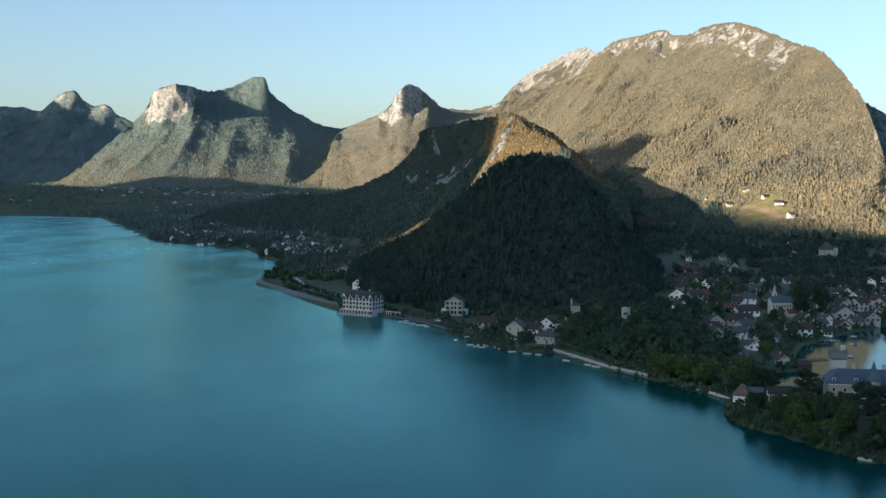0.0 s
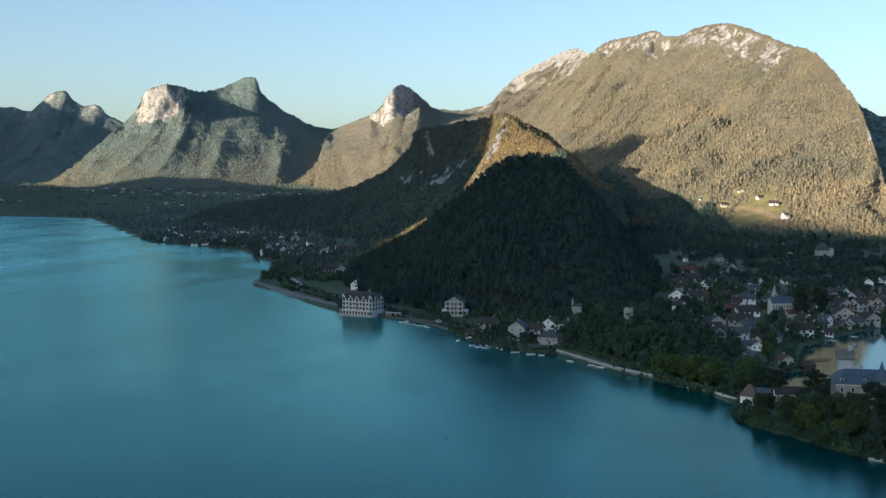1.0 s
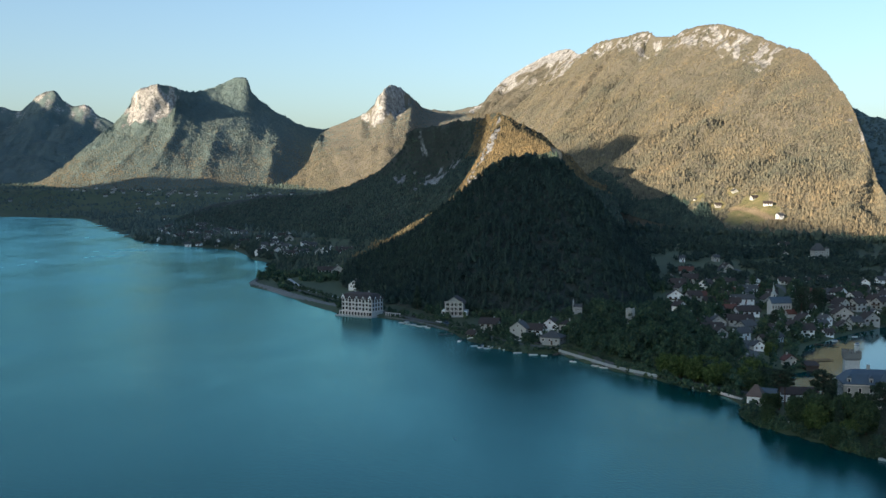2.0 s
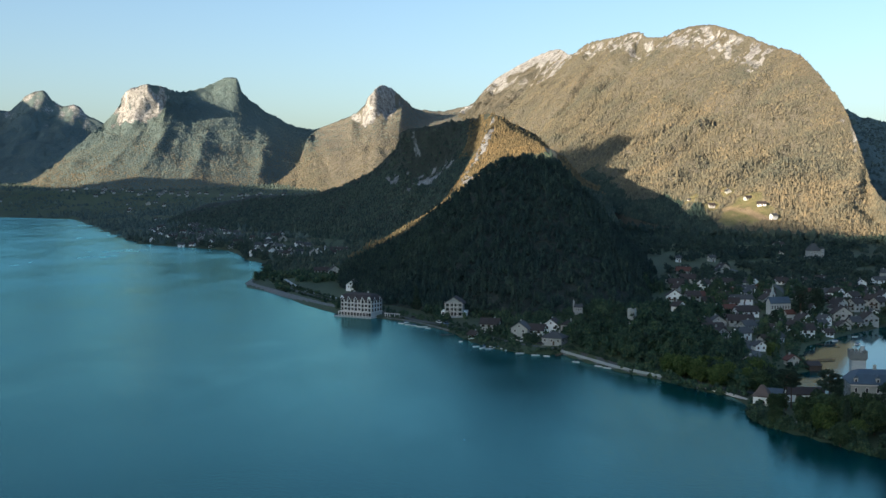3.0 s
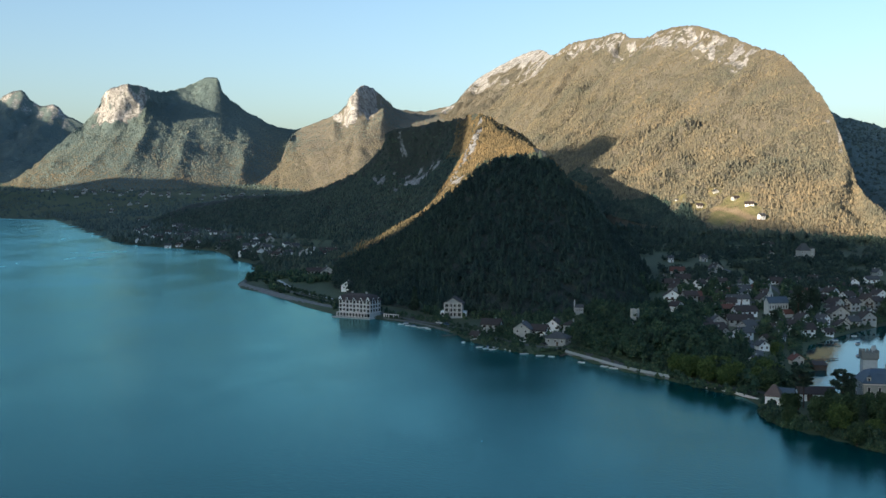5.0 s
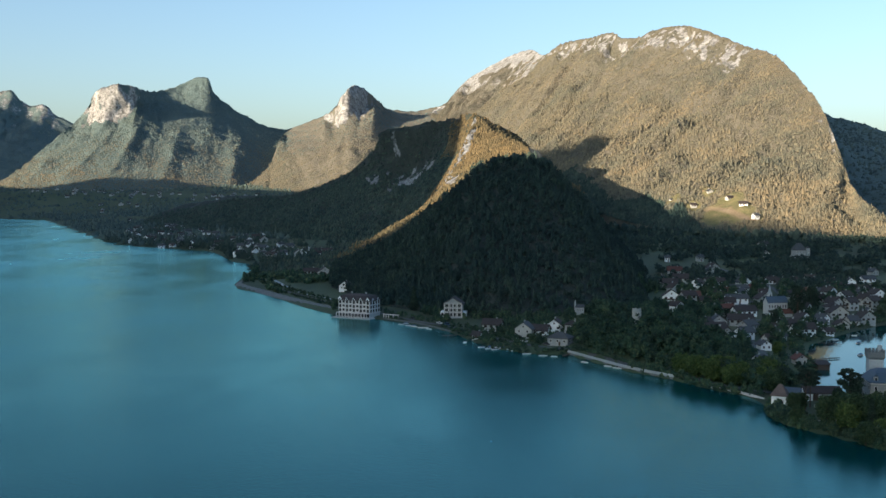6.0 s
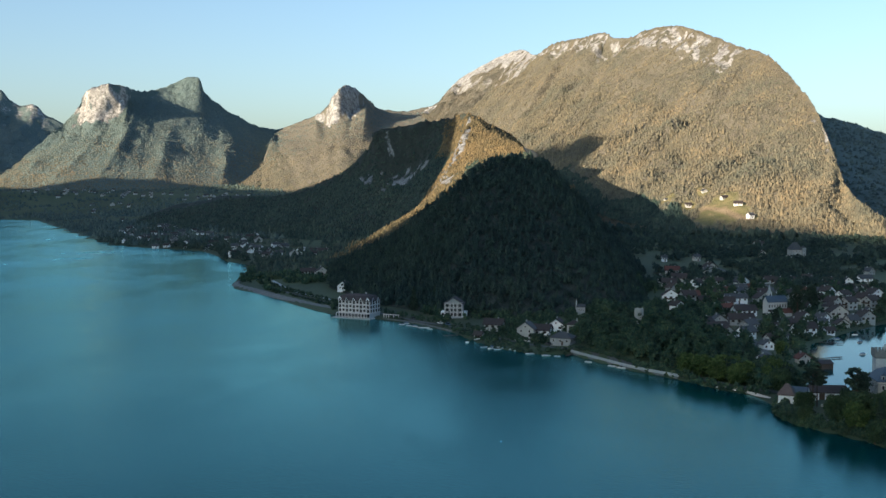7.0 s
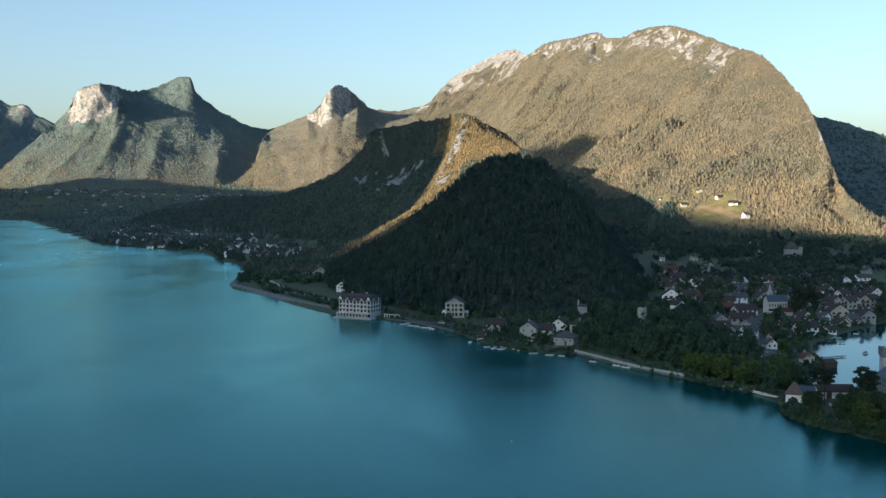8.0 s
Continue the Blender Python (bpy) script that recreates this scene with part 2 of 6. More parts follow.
class Slope:
    """A mountain: from its crest down to a foot in front and, more simply, down to one behind.
    hollow under 1 makes the slope steeper above; gully and rough are heights of relief in metres."""

    def __init__(self, crest, foot, back, hollow=0.85, gully=12.0, gullies=14.0, rough=5.0, nu=260, nv=90, crag=3.0, cliff=None, seed=0.0, calm=0.0, settle=0.55, spurs=()):
        # spurs: sharp ridges down the slope, each from (u, v) to (u, v), with its width along the crest and its height
        self.spurs, self.settle = spurs, settle
        self.top, self.low = spline(crest, nu), spline(foot, nu)
        self.back, self.hollow, self.gully, self.gullies, self.rough, self.crag = back, hollow, gully, gullies, rough, crag
        self.nu, self.nv, self.cliff, self.seed = nu, nv, cliff, seed
        # calm: below the crest its small peaks fade out over this share of its length
        self.even = self.top
        if calm:
            k = np.exp(-np.linspace(-2, 2, 2 * int(nu * calm) + 1) ** 2)
            wide = np.pad(self.top, ((len(k) // 2, len(k) // 2), (0, 0)), mode="edge")
            self.even = np.stack([np.convolve(wide[:, j], k / k.sum(), "valid") for j in range(3)], -1)

    def at(self, u, v):
        """Places at u along the crest (0 to 1) and v down the slope (0 to 1; under 0: down the far side)."""
        i = np.clip(u, 0, 1) * (self.nu - 1)
        k = np.minimum(i.astype(int), self.nu - 2)
        s = (i - k)[..., None]
        top, low = self.top[k] * (1 - s) + self.top[k + 1] * s, self.low[k] * (1 - s) + self.low[k + 1] * s
        fade = np.clip(v / self.settle, 0, 1)[..., None]
        fade = fade * fade * (3 - 2 * fade)
        even = self.even[k] * (1 - s) + self.even[k + 1] * s
        top = top * (1 - fade) + even * fade
        far = top + np.array(self.back)
        far[..., 2] = self.back[2]
        down = np.abs(v)[..., None]
        p = top + (np.where(v[..., None] >= 0, low, far) - top) * down
        fall = down[..., 0] ** self.hollow
        if self.cliff:
            share, depth = self.cliff(u)
            fall = np.where(v >= 0, np.minimum(fall + share * depth * np.minimum(down[..., 0] / 0.05, 1) * np.exp(-((down[..., 0] / 0.33) ** 2)), 1), fall)
        end = np.where(v >= 0, low[..., 2], far[..., 2])
        q = np.stack([p[..., 0], p[..., 1], p[..., 2] * 0 + self.seed], -1)
        body = np.sin(np.pi * np.clip(down[..., 0], 0, 1)) ** 0.7
        wander = fbm(q * 0.004 + 3.1, 3)
        ribs = 0.5 + 0.5 * np.cos(6.28318 * ((u + 0.05 * wander) * self.gullies + 1.2 * fbm(np.stack([u * self.gullies, v * 1.5, u * 0 + self.seed], -1), 3)))
        z = top[..., 2] + (end - top[..., 2]) * fall
        z = z + body * (self.gully * (0.5 - ribs) + self.rough * 4 * fbm(q * 0.008, 5)) + self.crag * 2 * fbm(q * 0.05, 4) * (1 - down[..., 0])
        for u0, v0, u1, v1, wide, high in self.spurs:
            k = np.clip((v - v0) / (v1 - v0), 0, 1)
            d = np.abs(u - u0 - (u1 - u0) * k + 0.012 * fbm(np.stack([v * 9, u * 4, v * 0 + self.seed], -1), 3)) / (wide * (0.45 + 0.75 * k))
            z = z + high * np.sin(np.pi * np.clip((v - v0 + 0.06) / (v1 - v0 + 0.12), 0, 1)) ** 0.8 * np.exp(-d * np.sqrt(1 + d))
        if self.cliff:
            steep = share * np.exp(-((v / 0.12) ** 2))
            w = np.stack([p[..., 0] * 0.02, z * 0.012, p[..., 0] * 0 + self.seed], -1)
            p[..., 1] = p[..., 1] + steep * 42 * fbm(w, 5)
            p[..., 0] = p[..., 0] + steep * 20 * fbm(w + 9.7, 4)
        p[..., 2] = z
        return p

    def along(self, x, y):
        """How far along the crest (0 to 1) it comes nearest to a place."""
        return float(np.argmin(np.hypot(self.top[:, 0] - x, self.top[:, 1] - y)) / (self.nu - 1))

    def build(self, name, material, rock=None, meadow=None, stubble=None):
        u, v = np.meshgrid(np.linspace(0, 1, self.nu), np.concatenate([np.linspace(-1, 0, 12)[:-1], np.linspace(0, 1, self.nv) ** 1.2]))
        p = self.at(u.ravel(), v.ravel())
        rows, cols = u.shape
        c = np.arange(rows * cols).reshape(rows, cols)
        faces = np.stack([c[:-1, :-1], c[1:, :-1], c[1:, 1:], c[:-1, 1:]], -1).reshape(-1, 4)
        # a hem that runs into the ground
        out = self.low - self.top
        out[:, 2] = 0
        hem = self.at(u[-1], v[-1]) + out / np.maximum(np.linalg.norm(out, axis=1), 1)[:, None] * 12
        hem[:, 2] = np.minimum(hem[:, 2] - 60, -5)
        last = len(p) + np.arange(cols)
        p = np.concatenate([p, hem])
        faces = np.concatenate([faces, np.stack([c[-1, :-1], last[:-1], last[1:], c[-1, 1:]], -1)])
        # the two ends, closed down to below the ground
        for col, flip in ((c[:, 0], 1), (c[:, -1], -1)):
            foot_row = p[col].copy()
            foot_row[:, 2] = -30
            new_row = len(p) + np.arange(rows)
            p = np.concatenate([p, foot_row])
            faces = np.concatenate([faces, np.stack([col[:-1], new_row[:-1], new_row[1:], col[1:]], -1)[:, ::flip]])
        ob = mesh_of(name, p, faces, material, True)
        bare = np.concatenate([rock(u.ravel(), v.ravel()) if rock else np.zeros(u.size), np.zeros(len(p) - u.size)])
        ob.data.attributes.new("rock", "FLOAT", "POINT").data.foreach_set("value", bare.astype(np.float32))
        green = meadow(p[:, 0], p[:, 1]) if meadow else np.zeros(len(p))
        ob.data.attributes.new("meadow", "FLOAT", "POINT").data.foreach_set("value", np.asarray(green, np.float32))
        tan = stubble(p[:, 0], p[:, 1]) if stubble else np.zeros(len(p))
        ob.data.attributes.new("stubble", "FLOAT", "POINT").data.foreach_set("value", np.asarray(tan, np.float32))
        return ob


ICO = np.array([(0, 0, 1), *[(0.894 * math.cos(a * 1.2566), 0.894 * math.sin(a * 1.2566), 0.447) for a in range(5)],
                *[(0.894 * math.cos((a + 0.5) * 1.2566), 0.894 * math.sin((a + 0.5) * 1.2566), -0.447) for a in range(5)]])
ICO_FACES = np.array([(0, 1 + a, 1 + (a + 1) % 5) for a in range(5)] + [(1 + a, 6 + a, 1 + (a + 1) % 5) for a in range(5)] + [(6 + a, 6 + (a + 1) % 5, 1 + (a + 1) % 5) for a in range(5)])


CAP = np.array([(0, 0, 1.0), *[(math.cos(a * 1.2566), math.sin(a * 1.2566), -0.3) for a in range(5)]])
CAP_FACES = np.array([(0, 1 + a, 1 + (a + 1) % 5) for a in range(5)])


def crowns(name, places, size, tall, material, label, spread=0.35, pointed=0.10, smooth=False, distant=False, sprays=0, leaf=0.6):
    """A wood: one uneven crown at each place, some of them pointed like firs; distant ones are simpler. sprays: how many bent leaf sprays stand out of each crown."""
    shape, shape_faces = (CAP * (0.85 if sprays else 1.0), CAP_FACES) if distant or sprays else (ICO, ICO_FACES)
    n = len(places)
    s = size * (1 + spread * (rng.random(n) * 2 - 1))
    h = tall * s * (1 + 0.3 * (rng.random(n) * 2 - 1))
    turn = rng.random(n) * 6.283
    fir = rng.random(n) < pointed
    v = shape[None] * (1 + 0.30 * (rng.random((n, len(shape), 1)) * 2 - 1))
    x = v[..., 0] * np.cos(turn)[:, None] - v[..., 1] * np.sin(turn)[:, None]
    y = v[..., 0] * np.sin(turn)[:, None] + v[..., 1] * np.cos(turn)[:, None]
    z = v[..., 2].copy()
    z[:, 0] = np.where(fir, 2.1, z[:, 0])
    slim = np.where(fir, 0.62, 1.0)[:, None]
    p = np.stack([x * (s[:, None]) * slim, y * s[:, None] * slim, (z + 0.35) * h[:, None]], -1) + places[:, None]
    f = shape_faces[None] + (np.arange(n) * len(shape))[:, None, None]
    p, f = p.reshape(-1, 3), f.reshape(-1, 3)
    if sprays:
        k = n * sprays
        out = rng.normal(size=(n, sprays, 3))
        out[..., 2] = np.abs(out[..., 2]) - 0.25
        out /= np.linalg.norm(out, axis=2)[..., None]
        reach = 0.85 + 0.35 * rng.random((n, sprays, 1))
        tall_ = np.where(fir, 1.7, 1.0)[:, None]
        c = np.stack([out[..., 0] * s[:, None] * slim, out[..., 1] * s[:, None] * slim, (out[..., 2] * tall_ + 0.35) * h[:, None]], -1) * reach + places[:, None]
        c, out = c.reshape(-1, 3), out.reshape(-1, 3)
        a = np.cross(out, rng.normal(size=(k, 3)))
        a /= np.linalg.norm(a, axis=1)[:, None]
        w = np.cross(out, a) + 0.5 * out * (rng.random((k, 1)) - 0.3)
        g = (leaf * (0.55 + 0.9 * rng.random(k)))[:, None]
        q = np.stack([c - a * g, c + w * g * 0.65 - out * g * 0.3, c + a * g, c - w * g * 0.65 - out * g * 0.3], 1).reshape(-1, 3)
        i = len(p) + np.arange(k)[:, None] * 4
        p, f = np.concatenate([p, q]), np.concatenate([f, i + (0, 1, 2), i + (0, 2, 3)])
    ob = mesh_of(name, p, f, material, smooth)
    return tagged(ob, label, "forest", kind="stuff")


def strewn(slope, n, v0=0.0, v1=1.0, u0=0.0, u1=1.0, bare=None, glade=None):
    """Places for n trees on a slope, fewer where it is bare."""
    u, v = u0 + (u1 - u0) * rng.random(n), v0 + (v1 - v0) * rng.random(n)
    if bare:
        keep = bare(u, v) + 0.7 * (rng.random(n) - 0.5) < 0.42
        u, v = u[keep], v[keep]
    p = slope.at(u, v)
    if glade:
        p = p[glade(p[:, 0], p[:, 1]) < 0.5]
    return p


# ---------------------------------------------------------------- ground and lake
SHORE = [(-6000, 3050), (-1700, 2900), (-1016, 2756), (-824, 2622), (-652, 2166), (-455, 1656), (-399, 1530), (-303, 1434), (-251, 1384), (-227, 1315), (-196, 1198), (-159, 1130),
         (-161, 1042), (-157, 918), (-150, 882), (-123, 836), (-91, 753), (-64, 697), (-43, 681), (-22, 661), (-9, 639), (3, 614), (12, 576), (23, 550), (33, 538), (44, 531), (55, 532),
         (64, 506), (73, 483), (87, 460), (96, 438), (105, 424), (108, 407), (101, 384), (105, 366), (113, 352)]
SHORE_EAST = [(118, 338), (126, 323), (140, 312), (200, 305), (280, 340), (320, 425), (250, 430), (180, 428), (142, 424), (131, 430), (127, 441), (131, 456), (141, 473), (156, 479), (163, 491), (163, 506), (172, 530), (184, 557), (195, 568),
              (222, 598), (260, 634), (350, 690), (450, 715), (600, 650), (6000, 600), (6000, 6000), (-6000, 6000)]
LAND = np.array(SHORE + SHORE_EAST, float)


def inland(x, y):
    """Metres from the shore: over 0 on land, under 0 in the lake."""
    x, y = np.asarray(x, float), np.asarray(y, float)
    best, inside = np.full(x.shape, 1e9), np.zeros(x.shape, bool)
    for (ax, ay), (bx, by) in zip(LAND, np.roll(LAND, -1, 0)):
        ex, ey = bx - ax, by - ay
        t = np.clip(((x - ax) * ex + (y - ay) * ey) / (ex * ex + ey * ey), 0, 1)
        best = np.minimum(best, np.hypot(x - ax - t * ex, y - ay - t * ey))
        if ay != by:
            inside ^= ((ay > y) != (by > y)) & (x < (bx - ax) * (y - ay) / (by - ay) + ax)
    return np.where(inside, best, -best)


def bell(x, y, cx, cy, rx, ry):
    return np.exp(-(((x - cx) / rx) ** 2) - ((y - cy) / ry) ** 2)


def ground_z(x, y):
    """The ground's height."""
    x, y = np.asarray(x, float), np.asarray(y, float)
    d = inland(x, y)
    q = np.stack([x, y, x * 0], -1)
    land = np.minimum(d * 0.6, 1.3) + 0.05 * np.clip(d - 12, 0, 420)
    land = land + np.clip(d / 60, 0, 1) * 3.0 * fbm(q * 0.01, 3)
    land = land + 8.0 * bell(x, y, 98, 545, 30, 48) + 6.0 * bell(x, y, 74, 616, 26, 22) + 3.0 * bell(x, y, 150, 370, 40, 30)
    land = land + 0.05 * np.clip(y - 2400, 0, 1200) * np.clip(d / 400, 0, 1)
    return np.where(d > 0, land, np.maximum(d * 0.25, -8.0))


def breaks(*runs):
    return np.unique(np.concatenate([np.arange(a, b_, s) for a, b_, s in runs]))


gx = breaks((-6000, -1600, 400), (-1600, -400, 40), (-400, -200, 10), (-200, 460, 5), (460, 800, 20), (800, 6001, 400))
gy = breaks((-2000, 250, 150), (250, 760, 5), (760, 1500, 10), (1500, 5000, 40), (5000, 6001, 250))
X, Y = np.meshgrid(gx, gy)
Z = ground_z(X.ravel(), Y.ravel())
c = np.arange(X.size).reshape(X.shape)
ground = mesh_of("ground", np.stack([X.ravel(), Y.ravel(), Z], -1), np.stack([c[:-1, :-1], c[:-1, 1:], c[1:, 1:], c[1:, :-1]], -1).reshape(-1, 4), M_GROUND, True)
tagged(ground, "green meadows and gardens on the flat lake shore", "ground", kind="structure")

bm = bmesh.new()
bmesh.ops.create_grid(bm, x_segments=40, y_segments=40, size=6000)
lake = part("water", bm, M_WATER)
tagged(lake, "calm teal lake with fine ripples", "lake", kind="structure")

# ---------------------------------------------------------------- hills and mountains
def crisp(bare):
    """Parts bare rock from woods more sharply."""
    return np.clip(0.5 + 3.0 * (bare - 0.5), 0, 0.92)



RIGHT_CREST = [(195, 4720, 411), (247, 4700, 426), (310, 4650, 506), (408, 4550, 567), (497, 4450, 606), (547, 3900, 544), (542, 3500, 531), (565, 3100, 499), (579, 2900, 484), (594, 2750, 450), (606, 2500, 440), (623, 2400, 432), (644, 2200, 384), (636, 2000, 336), (635, 1850, 303), (621, 1760, 276), (608, 1650, 235), (590, 1540, 193), (575, 1460, 150), (558, 1390, 114), (538, 1320, 85), (527, 1260, 65), (536, 1220, 47), (585, 1200, 38)]
RIGHT_FOOT = [(150, 4300, 290), (200, 3000, 180), (215, 2300, 100), (225, 1900, 75), (240, 1470, 48), (330, 1230, 24), (410, 1110, 19), (500, 1085, 17), (600, 1080, 16)]
big = Slope(RIGHT_CREST, RIGHT_FOOT, (90, 380, -10), hollow=0.95, gully=17, gullies=22, rough=10, nu=520, nv=160, crag=2.2, seed=1.0)
FARMS = ((375, 1358), (388, 1319), (395, 1289), (398, 1254), (349, 1338), (329, 1360))


def BIG_FIELD(x, y):
    """The mown field below the farms."""
    t = np.clip(((x - 360) * 36 + (y - 1316) * -66) / (36**2 + 66**2), 0, 1)
    return np.clip(2.2 - 0.36 * np.hypot(x - 360 - 36 * t, y - 1316 + 66 * t), 0, 1)


def BIG_MEADOW(x, y):
    """The farms' clearing on the mountain."""
    open_ = 3.2 - 3.0 * np.hypot((x - 377) / 33, (y - 1292) / 52) + 3.0 * fbm(np.stack([x * 0.04, y * 0.04, x * 0 + 2.2], -1), 3)
    open_ = np.maximum(open_, BIG_FIELD(x, y))
    for fx, fy in FARMS:
        open_ = np.maximum(open_, 3.0 - 0.25 * np.hypot(x - fx, y - fy))
    return np.clip(open_, 0, 1)


b0, b1, b2, b3 = big.along(547, 3900), big.along(640, 2150), big.along(590, 1540), big.along(540, 1390)
big.cliff = lambda u: (np.clip(0.45 + 2.2 * fbm(np.stack([u * 34, u * 0, u * 0 + 8], -1), 3), 0, 1) * (u > b0 - 0.02) * (u < b1 + 0.02), 0.05)
big_rock = lambda u, v: (np.clip(0.56 + 2.6 * fbm(np.stack([u * 220 + v * 8, v * 44, u * 0 + 3], -1), 4), 0, 0.95) * np.exp(-((v - 0.075) / 0.072) ** 4) * (u < b1 + 0.05)
                         + np.clip(0.84 + 1.9 * fbm(np.stack([u * 90, v * 12, u * 0 + 6], -1), 4), 0, 0.95) * np.exp(-((v / 0.50) ** 2)) * (u < b0 + 0.01)
                         + np.clip(0.2 + 2.0 * fbm(np.stack([u * 120, v * 20, u * 0 + 9], -1), 4), 0, 0.7) * np.exp(-((v - 0.02) / 0.05) ** 2) * (u >= b2) * (u < b3))
tagged(big.build("mountain", M_SLOPE, big_rock, BIG_MEADOW, BIG_FIELD), "broad sunlit mountain with bare pale crags along its crest", "mountain", kind="structure")

LEFT_CREST = [(-1280, 3560, 71), (-1232, 3660, 118), (-1193, 3780, 182), (-1124, 3880, 269), (-1099, 3950, 312), (-1065, 3960, 364), (-1033, 3955, 410), (-973, 3950, 436), (-914, 3985, 432), (-909, 4120, 432), (-871, 4290, 446), (-799, 4380, 480), (-759, 4400, 503), (-715, 4400, 503), (-688, 4400, 445), (-627, 4400, 394), (-499, 4450, 322), (-449, 4520, 312), (-379, 4650, 318)]
LEFT_FOOT = [(-1330, 3380, 25), (-1150, 3280, 30), (-930, 3260, 45), (-700, 3320, 60), (-480, 3480, 50), (-300, 3700, 40)]
peak = Slope(LEFT_CREST, LEFT_FOOT, (-160, 140, -10), hollow=0.75, gully=3.5, gullies=11, rough=4.5, nu=280, nv=90, crag=4, seed=2.0, calm=0.22, settle=0.35, spurs=[(0.26, 0.2, 0.14, 1.0, 0.05, 8), (0.40, 0.15, 0.28, 1.0, 0.05, 12), (0.50, 0.15, 0.40, 1.0, 0.05, 12), (0.62, 0.35, 0.55, 1.0, 0.05, 12), (0.80, 0.3, 0.74, 1.0, 0.06, 20), (0.92, 0.4, 0.88, 1.0, 0.04, 10)])
c0, c1, c2 = peak.along(*LEFT_CREST[5][:2]), peak.along(*LEFT_CREST[8][:2]), peak.along(*LEFT_CREST[12][:2])
peak.cliff = lambda u: (np.clip(1.5 - np.abs((u - (c0 + c1) / 2) / (c1 - c0 + 0.02)) * 2, 0, 1), 0.13 + 0.07 * np.clip((u - c0) / (c1 - c0), 0, 1))
peak_rock = lambda u, v: 0.9 * np.clip(1.6 - np.abs((u - (c0 + c1) / 2) / (c1 - c0 + 0.01)) * 2.2 + 2.2 * fbm(np.stack([u * 60, v * 30, u * 0], -1), 3), 0, 1) * (v < 0.085 + 0.06 * fbm(np.stack([u * 90, v * 0, u * 0 + 1], -1), 3)) + 0.40 * np.exp(-((v - 0.03) / 0.03) ** 2) * (u > c1) * (u < c2)
tagged(peak.build("mountain", M_HAZESLOPE, peak_rock), "two-topped wooded mountain with a pale sunlit cliff", "mountain", kind="structure")

MID_CREST = [(-600, 3400, 30), (-517, 3450, 58), (-465, 3600, 87), (-412, 3900, 167), (-414, 4250, 261), (-387, 4450, 308), (-271, 4410, 352), (-209, 4301, 386), (-175, 4256, 428), (-133, 4317, 469), (-90, 4400, 458), (-45, 4520, 428), (37, 4720, 403), (98, 4730, 399), (196, 4740, 414), (270, 4760, 443)]
MID_FOOT = [(-560, 3230, 20), (-357, 3100, 20), (-182, 2800, 40), (-37, 2500, 50), (87, 2400, 70)]
horn = Slope(MID_CREST, MID_FOOT, (-150, 150, -10), hollow=0.8, gully=6, gullies=7, rough=6, nu=230, nv=90, crag=4, seed=3.0, calm=0.14)
d0, d1 = horn.along(*MID_CREST[7][:2]), horn.along(*MID_CREST[10][:2])
horn.cliff = lambda u: (np.clip(1.5 - np.abs((u - (d0 + d1) / 2) / (d1 - d0 + 0.02)) * 2, 0, 1), 0.19)
horn_rock = lambda u, v: 0.9 * np.clip(1.9 - np.abs((u - (d0 + d1) / 2) / (d1 - d0)) * 2.2 + 2.4 * fbm(np.stack([u * 60, v * 30, u * 0], -1), 3), 0, 1) * (v < 0.075 + 0.06 * fbm(np.stack([u * 90, v * 0, u * 0 + 1], -1), 3))
tagged(horn.build("mountain", M_SLOPE, horn_rock), "wooded mountain rising to a small rocky horn", "mountain", kind="structure")

FAR_CREST = [(-1848, 4830, 415), (-1753, 4830, 404), (-1719, 4840, 441), (-1686, 4850, 471), (-1618, 4850, 488), (-1578, 4850, 447), (-1518, 4850, 423), (-1493, 4850, 430), (-1434, 4850, 389), (-1362, 4850, 350), (-1229, 4850, 248)]
far = Slope([(-2300, 4800, 380)] + FAR_CREST, [(-2300, 3500, 20), (-1100, 3600, 20)], (0, 60, 100), hollow=0.7, gully=8, gullies=7, rough=8, nu=160, nv=60, crag=5, seed=4.0, calm=0.12)
tagged(far.build("mountain", M_HAZESLOPE, lambda u, v: np.clip(0.46 - 1.6 * v + 0.5 * fbm(np.stack([u * 40, v * 20, u * 0], -1), 3), 0.0, 0.60)), "distant haze-tinted mountain with a jagged top", "mountain", kind="structure")

BEHIND_CREST = [(700, 2350, 240), (883, 2300, 248), (907, 2300, 236), (923, 2280, 226), (980, 2250, 207), (1054, 2200, 173), (1250, 2150, 120)]
behind = Slope(BEHIND_CREST, [(560, 1500, 40), (750, 1300, 20), (1100, 1250, 10)], (200, 300, 20), hollow=0.9, gully=8, gullies=7, rough=6, nu=120, nv=60, crag=3, seed=5.0)
tagged(behind.build("mountain", M_HAZESLOPE), "dark shaded wooded mountain flank", "mountain", kind="structure")

RIDGE_CREST = [(-480, 2090, 14), (-390, 2070, 34), (-307, 2050, 54), (-224, 2000, 61), (-134, 1950, 85), (-82, 1880, 109), (-43, 1800, 147), (-29, 1760, 166), (19, 1700, 175), (71, 1560, 178), (92, 1494, 177), (122, 1500, 165),
               (151, 1520, 151), (173, 1540, 135), (200, 1560, 117), (221, 1580, 95), (265, 1600, 73)]
RIDGE_FOOT = [(-430, 1790, 2), (-280, 1700, 5), (-140, 1500, 7), (-32, 1380, 14), (33, 1300, 55), (120, 1200, 60), (200, 1150, 40)]
ridge = Slope(RIDGE_CREST, RIDGE_FOOT, (120, 250, 60), hollow=0.7, gully=7, gullies=9, rough=4, nu=240, nv=90, crag=3, cliff=lambda u: (np.exp(-((u - 0.59) / 0.14) ** 2), 0.3), seed=6.0)
r1, r2 = ridge.along(28, 1690), ridge.along(-32, 1770)
